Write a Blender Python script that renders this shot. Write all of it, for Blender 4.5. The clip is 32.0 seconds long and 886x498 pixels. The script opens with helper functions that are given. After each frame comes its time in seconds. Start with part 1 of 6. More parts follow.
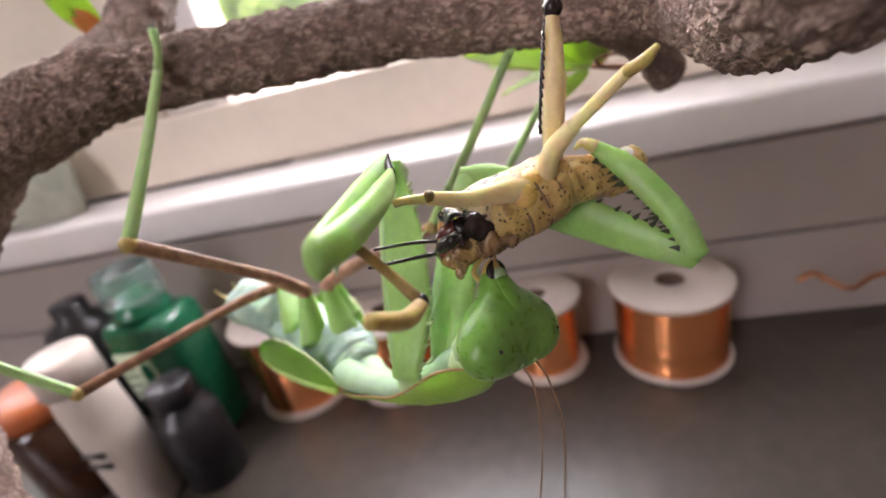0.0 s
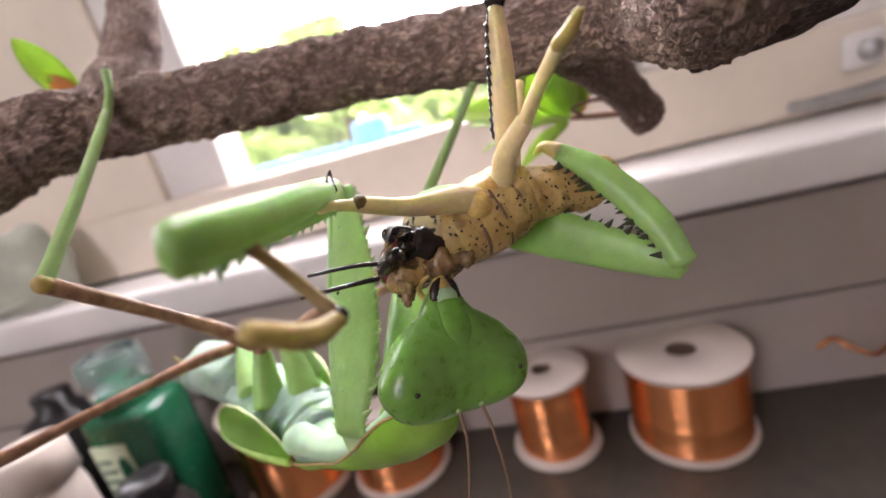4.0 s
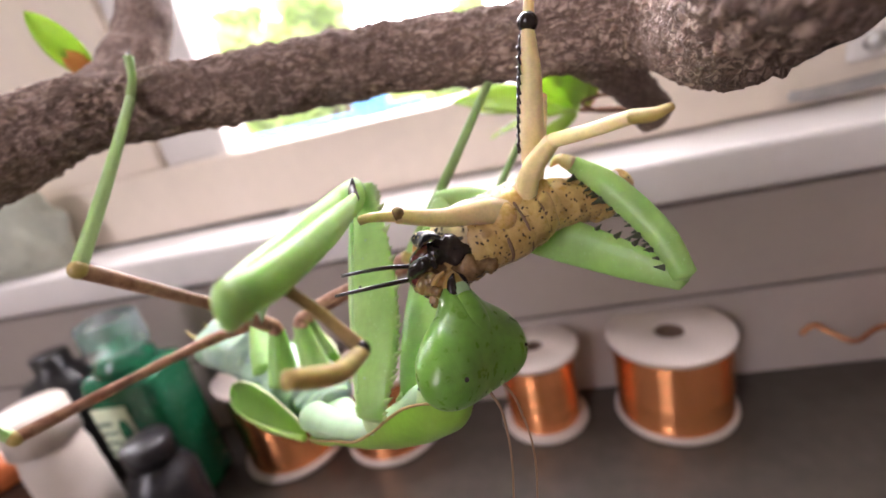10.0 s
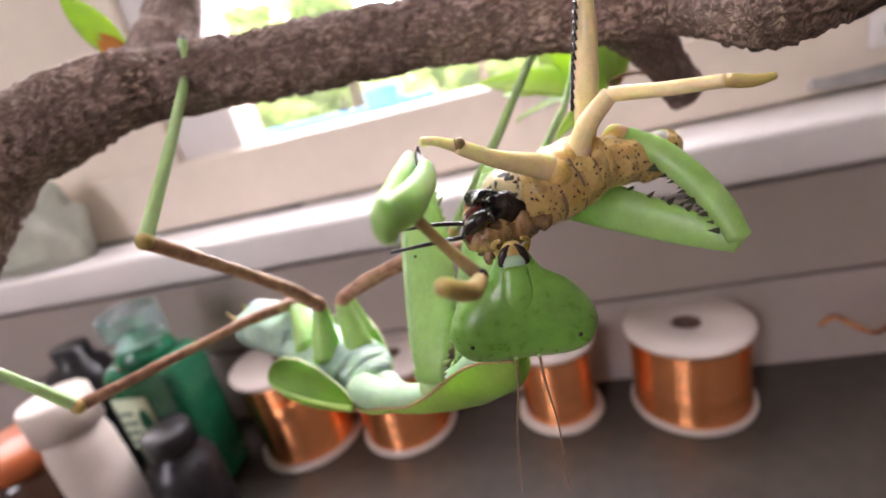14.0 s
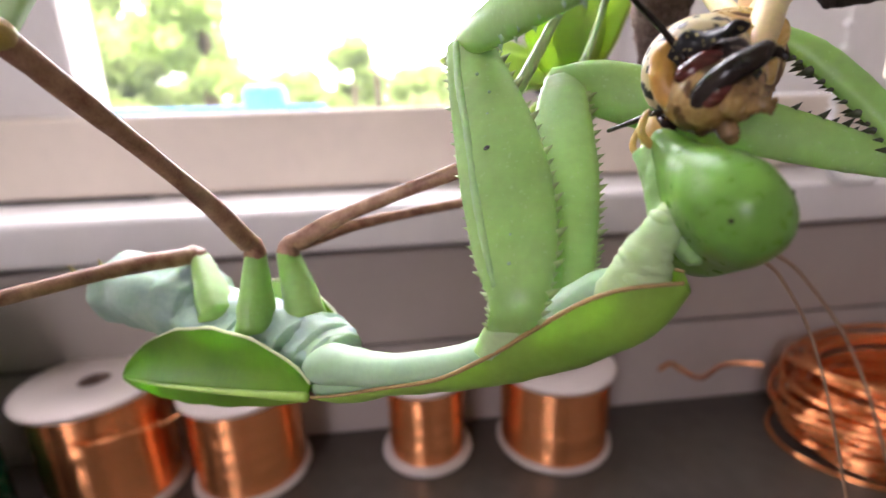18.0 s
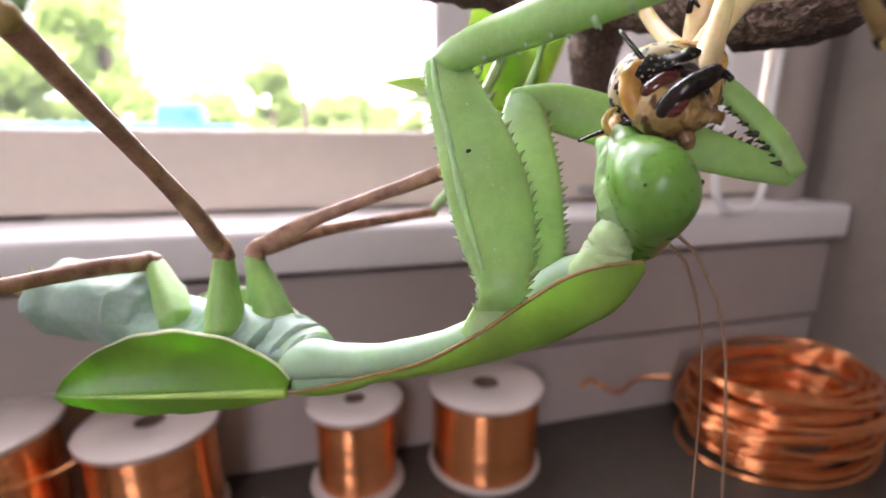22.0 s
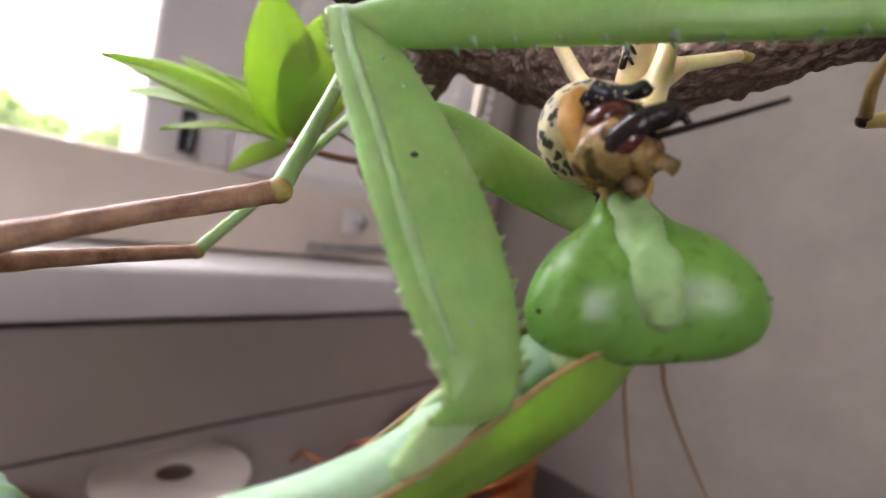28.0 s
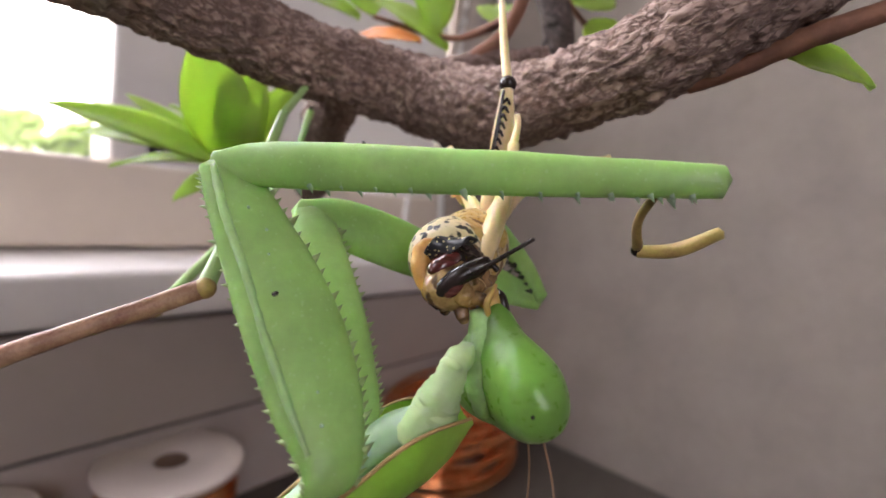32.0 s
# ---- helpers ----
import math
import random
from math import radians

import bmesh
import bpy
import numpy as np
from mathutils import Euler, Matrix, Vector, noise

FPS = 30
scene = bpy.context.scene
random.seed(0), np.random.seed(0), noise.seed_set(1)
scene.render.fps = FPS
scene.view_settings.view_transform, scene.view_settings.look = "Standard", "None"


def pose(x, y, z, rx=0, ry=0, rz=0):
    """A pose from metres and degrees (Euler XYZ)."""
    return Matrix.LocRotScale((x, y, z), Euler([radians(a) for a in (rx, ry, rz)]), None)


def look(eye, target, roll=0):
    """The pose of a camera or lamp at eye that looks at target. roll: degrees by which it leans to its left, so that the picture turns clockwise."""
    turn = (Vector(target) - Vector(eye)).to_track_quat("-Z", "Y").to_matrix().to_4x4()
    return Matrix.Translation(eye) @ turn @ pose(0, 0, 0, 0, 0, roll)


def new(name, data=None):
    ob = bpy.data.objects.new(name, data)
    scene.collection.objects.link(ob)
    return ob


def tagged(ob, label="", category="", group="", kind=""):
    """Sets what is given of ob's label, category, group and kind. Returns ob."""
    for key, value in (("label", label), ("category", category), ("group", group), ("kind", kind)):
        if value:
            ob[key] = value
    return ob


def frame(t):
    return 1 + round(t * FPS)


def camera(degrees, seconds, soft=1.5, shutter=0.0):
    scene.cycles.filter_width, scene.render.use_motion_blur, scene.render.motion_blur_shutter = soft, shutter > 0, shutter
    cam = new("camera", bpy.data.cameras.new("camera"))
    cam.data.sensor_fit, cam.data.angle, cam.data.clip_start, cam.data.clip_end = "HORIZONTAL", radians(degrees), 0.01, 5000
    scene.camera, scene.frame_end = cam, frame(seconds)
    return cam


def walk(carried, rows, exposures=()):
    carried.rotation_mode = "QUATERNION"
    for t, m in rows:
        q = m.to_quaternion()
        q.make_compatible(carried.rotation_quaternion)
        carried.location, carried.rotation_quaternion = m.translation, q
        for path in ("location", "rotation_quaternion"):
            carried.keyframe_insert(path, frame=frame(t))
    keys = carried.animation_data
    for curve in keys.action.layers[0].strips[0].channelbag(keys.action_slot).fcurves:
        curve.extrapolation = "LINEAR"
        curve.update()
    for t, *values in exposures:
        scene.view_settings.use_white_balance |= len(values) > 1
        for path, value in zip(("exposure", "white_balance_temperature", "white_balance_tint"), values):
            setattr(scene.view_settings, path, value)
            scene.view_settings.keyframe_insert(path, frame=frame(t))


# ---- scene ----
from mathutils import Quaternion

FOV = 85.8
cam = camera(FOV, 32.0, soft=1.6)
cam.data.dof.use_dof = True
cam.data.dof.focus_distance = 0.030
cam.data.dof.aperture_fstop = 37.0
PATH = [
    (0, (0.00067, 0.00230, 0.16899), (-0.02164, 0.08970, 0.12581), -14.77),
    (0.5, (-0.00000, 0.00225, 0.16785), (-0.02169, 0.09080, 0.12676), -14.48),
    (1, (-0.00084, 0.00222, 0.16474), (-0.02091, 0.09338, 0.12887), -14.35),
    (1.5, (-0.00102, 0.00640, 0.16015), (-0.01984, 0.09925, 0.12815), -14.30),
    (2, (-0.00054, 0.00854, 0.15746), (-0.01895, 0.10268, 0.12920), -14.64),
    (2.5, (0.00293, 0.00601, 0.16035), (-0.01693, 0.10019, 0.13322), -15.14),
    (3, (0.00216, 0.00558, 0.16196), (-0.01821, 0.09971, 0.13504), -15.34),
    (3.5, (0.00299, 0.00577, 0.16196), (-0.01751, 0.09985, 0.13497), -15.60),
    (5.5, (0.00082, 0.00632, 0.16293), (-0.01923, 0.10014, 0.13471), -15.27),
    (6, (0.00055, 0.00665, 0.16277), (-0.01918, 0.10042, 0.13416), -14.96),
    (6.5, (0.00102, 0.00649, 0.16266), (-0.01857, 0.10013, 0.13353), -14.77),
    (7, (0.00066, 0.00626, 0.16354), (-0.01867, 0.09982, 0.13400), -14.58),
    (7.5, (0.00227, 0.00648, 0.16359), (-0.01698, 0.09984, 0.13337), -14.30),
    (8, (0.00147, 0.00591, 0.16308), (-0.01780, 0.09898, 0.13196), -13.96),
    (8.5, (0.00045, 0.00597, 0.16425), (-0.01900, 0.09870, 0.13227), -13.81),
    (9, (0.00081, 0.00530, 0.16462), (-0.01881, 0.09781, 0.13210), -13.71),
    (9.5, (0.00056, 0.00489, 0.16536), (-0.01938, 0.09721, 0.13251), -13.82),
    (10, (0.00145, 0.00409, 0.16554), (-0.01871, 0.09631, 0.13256), -13.80),
    (10.5, (0.00130, 0.00431, 0.16511), (-0.01898, 0.09644, 0.13192), -13.74),
    (11, (0.00136, 0.00413, 0.16528), (-0.01901, 0.09616, 0.13187), -13.73),
    (11.5, (0.00060, 0.00416, 0.16514), (-0.01973, 0.09614, 0.13156), -13.84),
    (12, (-0.00003, 0.00445, 0.16486), (-0.02051, 0.09634, 0.13112), -13.90),
    (12.5, (-0.00064, 0.00470, 0.16474), (-0.02147, 0.09642, 0.13078), -14.14),
    (13, (-0.00023, 0.00319, 0.16542), (-0.02158, 0.09481, 0.13151), -14.21),
    (13.5, (-0.00122, 0.00311, 0.16451), (-0.02324, 0.09460, 0.13070), -14.40),
    (15.5, (-0.00754, -0.00140, 0.15897), (-0.02497, 0.09330, 0.13199), -12.21),
    (16, (-0.01258, 0.00173, 0.15498), (-0.02470, 0.09751, 0.12894), -10.01),
    (16.5, (-0.01587, 0.00568, 0.15369), (-0.02247, 0.10195, 0.12745), -7.91),
    (17, (-0.01543, 0.00781, 0.15349), (-0.01680, 0.10406, 0.12640), -5.91),
    (17.5, (-0.01822, 0.01073, 0.15175), (-0.01399, 0.10665, 0.12382), -3.79),
    (18, (-0.01928, 0.01077, 0.15276), (-0.00967, 0.10614, 0.12426), -1.88),
    (18.5, (-0.01989, 0.00952, 0.15253), (-0.00562, 0.10427, 0.12394), -0.26),
    (19, (-0.02093, 0.00825, 0.15239), (-0.00301, 0.10259, 0.12449), 0.77),
    (19.5, (-0.02242, 0.00847, 0.15101), (-0.00206, 0.10270, 0.12442), 0.77),
    (20, (-0.02153, 0.00692, 0.15186), (-0.00000, 0.10122, 0.12646), 0.19),
    (20.5, (-0.02355, 0.00839, 0.15267), (-0.00088, 0.10254, 0.12774), -0.08),
    (21, (-0.02264, 0.00751, 0.15337), (0.00037, 0.10162, 0.12859), -0.26),
    (21.5, (-0.02308, 0.00900, 0.15232), (0.00138, 0.10290, 0.12806), -0.03),
    (22, (-0.02375, 0.00980, 0.15140), (0.00222, 0.10360, 0.12830), 0.35),
    (22.5, (-0.02480, 0.01165, 0.14900), (0.00394, 0.10522, 0.12850), 1.01),
    (23, (-0.02553, 0.01443, 0.14885), (0.00705, 0.10719, 0.13060), 1.92),
    (23.5, (-0.02549, 0.01592, 0.14822), (0.01121, 0.10751, 0.13198), 2.95),
    (24, (-0.02466, 0.01739, 0.14921), (0.01610, 0.10756, 0.13479), 4.16),
    (24.5, (-0.02583, 0.01864, 0.14756), (0.01954, 0.10688, 0.13513), 5.66),
    (26.5, (-0.03109, 0.02554, 0.14514), (0.03633, 0.09891, 0.13670), 9.22),
    (26.7, (-0.03002, 0.02572, 0.14577), (0.03908, 0.09753, 0.13752), 9.57),
    (27, (-0.02764, 0.02504, 0.14472), (0.04267, 0.09508, 0.13242), 6.69),
    (27.5, (-0.02371, 0.02862, 0.14704), (0.05040, 0.09567, 0.14363), 12.53),
    (28, (-0.02629, 0.02619, 0.14751), (0.04971, 0.09096, 0.14230), 10.37),
    (28.5, (-0.02563, 0.02628, 0.14796), (0.05208, 0.08921, 0.14697), 12.52),
    (29, (-0.02581, 0.02553, 0.14868), (0.05236, 0.08775, 0.14451), 10.19),
    (29.5, (-0.02679, 0.02479, 0.14925), (0.05234, 0.08588, 0.14677), 11.04),
    (30, (-0.02486, 0.02421, 0.15045), (0.05413, 0.08529, 0.14495), 9.41),
    (30.5, (-0.02328, 0.02577, 0.15059), (0.05570, 0.08680, 0.14450), 9.23),
    (31, (-0.02030, 0.02349, 0.15088), (0.05714, 0.08622, 0.14264), 8.77),
    (31.3, (-0.01936, 0.02250, 0.15180), (0.05771, 0.08564, 0.14325), 8.64),
    (31.6, (-0.02012, 0.01143, 0.14896), (0.05575, 0.07623, 0.14222), 6.57),
    (31.8, (-0.02384, 0.01177, 0.15351), (0.05191, 0.07583, 0.14098), 5.47),
    (32, (-0.02699, 0.01343, 0.15398), (0.05023, 0.07615, 0.14379), 7.02),
]
EXPOSURES = [(0, 1.68, 6280, 21), (9, 1.88, 6280, 22), (13, 1.92, 6280, 23), (16, 1.62, 6180, 23), (18, 1.6, 6130, 23), (22, 1.58, 6080, 24), (24, 1.06, 6080, 22), (28, 1.28, 6100, 21), (29.5, 1.29, 6110, 21), (32, 1.27, 6150, 21)]

walk(cam, [(t, look(eye, target, roll)) for t, eye, target, roll in PATH], exposures=EXPOSURES)

# ---- light ----
world = bpy.data.worlds.new("sky")
scene.world = world
world.use_nodes = True
nt = world.node_tree
sky = nt.nodes.new("ShaderNodeTexSky")
sky.sky_type, sky.sun_disc = "NISHITA", False
sky.sun_elevation, sky.sun_rotation = radians(62), radians(185)
sky.air_density, sky.dust_density = 1.0, 7.0
nt.links.new(sky.outputs[0], nt.nodes["Background"].inputs[0])
nt.nodes["Background"].inputs[1].default_value = 0.15


def area_lamp(name, eye, target, sx, sy, watts, colour):
    data = bpy.data.lights.new(name, "AREA")
    data.shape, data.size, data.size_y, data.energy, data.color = "RECTANGLE", sx, sy, watts, colour
    ob = new(name, data)
    ob.matrix_world = look(eye, target)
    return ob


sun = bpy.data.lights.new("sun", "SUN")
sun.energy, sun.angle, sun.color = 5.0, radians(3), (1.0, 0.95, 0.88)
new("sun", sun).matrix_world = look((0.15, -1.6, 3.0), (0.0, 0.0, 0.0))
# daylight through the window ahead and through the one at the back of the room
area_lamp("window_daylight", (-0.1, 0.335, 0.42), (-0.08, 0.0, 0.08), 0.9, 0.42, 1.9, (1.0, 0.965, 0.94))
area_lamp("back_window_daylight", (-0.72, -1.12, 0.72), (-0.02, 0.12, 0.06), 0.36, 0.80, 2.05, (1.0, 0.945, 0.90))

# ---- materials ----


def material(name, base, rough=0.5, metal=0.0, vary=0.12, scale=120.0, bump=0.0, bscale=400.0, base2=None, spec=0.5, sub=0.0, coat=0.0, alpha=1.0, trans=0.0, ior=1.45, stretch=None, rand=0.0, rough_vary=0.1):
    m = bpy.data.materials.new(name)
    m.use_nodes = True
    t = m.node_tree
    n, l = t.nodes, t.links
    b = n["Principled BSDF"]
    tc = n.new("ShaderNodeTexCoord")
    mp = n.new("ShaderNodeMapping")
    l.new(tc.outputs["Object"], mp.inputs[0])
    if stretch:
        mp.inputs["Scale"].default_value = stretch
    no = n.new("ShaderNodeTexNoise")
    no.inputs["Scale"].default_value, no.inputs["Detail"].default_value = scale, 6
    l.new(mp.outputs[0], no.inputs[0])
    no2 = n.new("ShaderNodeTexNoise")
    no2.inputs["Scale"].default_value, no2.inputs["Detail"].default_value = scale * 7.3, 4
    l.new(mp.outputs[0], no2.inputs[0])
    mixn = n.new("ShaderNodeMath")
    mixn.operation = "MULTIPLY_ADD"
    l.new(no2.outputs[0], mixn.inputs[0])
    mixn.inputs[1].default_value = 0.35
    l.new(no.outputs[0], mixn.inputs[2])
    ramp = n.new("ShaderNodeMapRange")
    ramp.inputs[1].default_value, ramp.inputs[2].default_value = 0.42, 0.95
    l.new(mixn.outputs[0], ramp.inputs[0])
    mix = n.new("ShaderNodeMix")
    mix.data_type = "RGBA"
    l.new(ramp.outputs[0], mix.inputs[0])
    lo = [max(0, c * (1 - vary)) for c in base]
    hi = base2 or [min(1, c * (1 + vary)) for c in base]
    mix.inputs[6].default_value = (*lo, 1)
    mix.inputs[7].default_value = (*hi, 1)
    colour = mix.outputs[2]
    if rand:
        info = n.new("ShaderNodeObjectInfo")
        hsv = n.new("ShaderNodeHueSaturation")
        mr = n.new("ShaderNodeMapRange")
        mr.inputs[3].default_value, mr.inputs[4].default_value = 1 - rand, 1 + rand
        l.new(info.outputs["Random"], mr.inputs[0])
        l.new(mr.outputs[0], hsv.inputs["Value"])
        l.new(colour, hsv.inputs["Color"])
        colour = hsv.outputs[0]
    l.new(colour, b.inputs["Base Color"])
    rr = n.new("ShaderNodeMapRange")
    rr.inputs[3].default_value, rr.inputs[4].default_value = max(0.02, rough - rough_vary), min(1, rough + rough_vary)
    l.new(no2.outputs[0], rr.inputs[0])
    l.new(rr.outputs[0], b.inputs["Roughness"])
    b.inputs["Metallic"].default_value = metal
    b.inputs["Specular IOR Level"].default_value = spec
    b.inputs["IOR"].default_value = ior
    b.inputs["Transmission Weight"].default_value = trans
    b.inputs["Coat Weight"].default_value = coat
    b.inputs["Coat Roughness"].default_value = 0.15
    if sub:
        b.inputs["Subsurface Weight"].default_value = sub
        b.inputs["Subsurface Radius"].default_value = (0.6, 1.0, 0.25)
        b.inputs["Subsurface Scale"].default_value = 0.0012
    if bump:
        nb = n.new("ShaderNodeTexNoise")
        nb.inputs["Scale"].default_value, nb.inputs["Detail"].default_value = bscale, 8
        l.new(mp.outputs[0], nb.inputs[0])
        bp = n.new("ShaderNodeBump")
        bp.inputs["Strength"].default_value, bp.inputs["Distance"].default_value = bump, 0.4 / bscale
        l.new(nb.outputs[0], bp.inputs["Height"])
        l.new(bp.outputs[0], b.inputs["Normal"])
    return m


def spotted(m, colour, scale, size, strength=1.0):
    """Round spots of a second colour over a material's base colour."""
    t = m.node_tree
    n, l = t.nodes, t.links
    b = n["Principled BSDF"]
    vo = n.new("ShaderNodeTexVoronoi")
    vo.inputs["Scale"].default_value = scale
    wob = n.new("ShaderNodeTexNoise")
    wob.inputs["Scale"].default_value = scale * 0.9
    l.new(n["Texture Coordinate"].outputs["Object"], wob.inputs[0])
    mv = n.new("ShaderNodeVectorMath")
    mv.operation = "MULTIPLY_ADD"
    mv.inputs[1].default_value = (1.1 / scale,) * 3
    l.new(wob.outputs["Color"], mv.inputs[0])
    l.new(n["Texture Coordinate"].outputs["Object"], mv.inputs[2])
    l.new(mv.outputs[0], vo.inputs["Vector"])
    mr = n.new("ShaderNodeMapRange")
    mr.inputs[1].default_value, mr.inputs[2].default_value, mr.inputs[3].default_value, mr.inputs[4].default_value = size * 0.7, size, strength, 0.0
    l.new(vo.outputs["Distance"], mr.inputs[0])
    mx = n.new("ShaderNodeMix")
    mx.data_type = "RGBA"
    l.new(mr.outputs[0], mx.inputs[0])
    l.new(b.inputs["Base Color"].links[0].from_socket, mx.inputs[6])
    mx.inputs[7].default_value = (*colour, 1)
    l.new(mx.outputs[2], b.inputs["Base Color"])
    return m


def glowing(name, colour, strength):
    m = material(name, colour, 1.0, vary=0.0)
    b = m.node_tree.nodes["Principled BSDF"]
    b.inputs["Emission Color"].default_value = (*colour, 1)
    b.inputs["Emission Strength"].default_value = strength
    return m


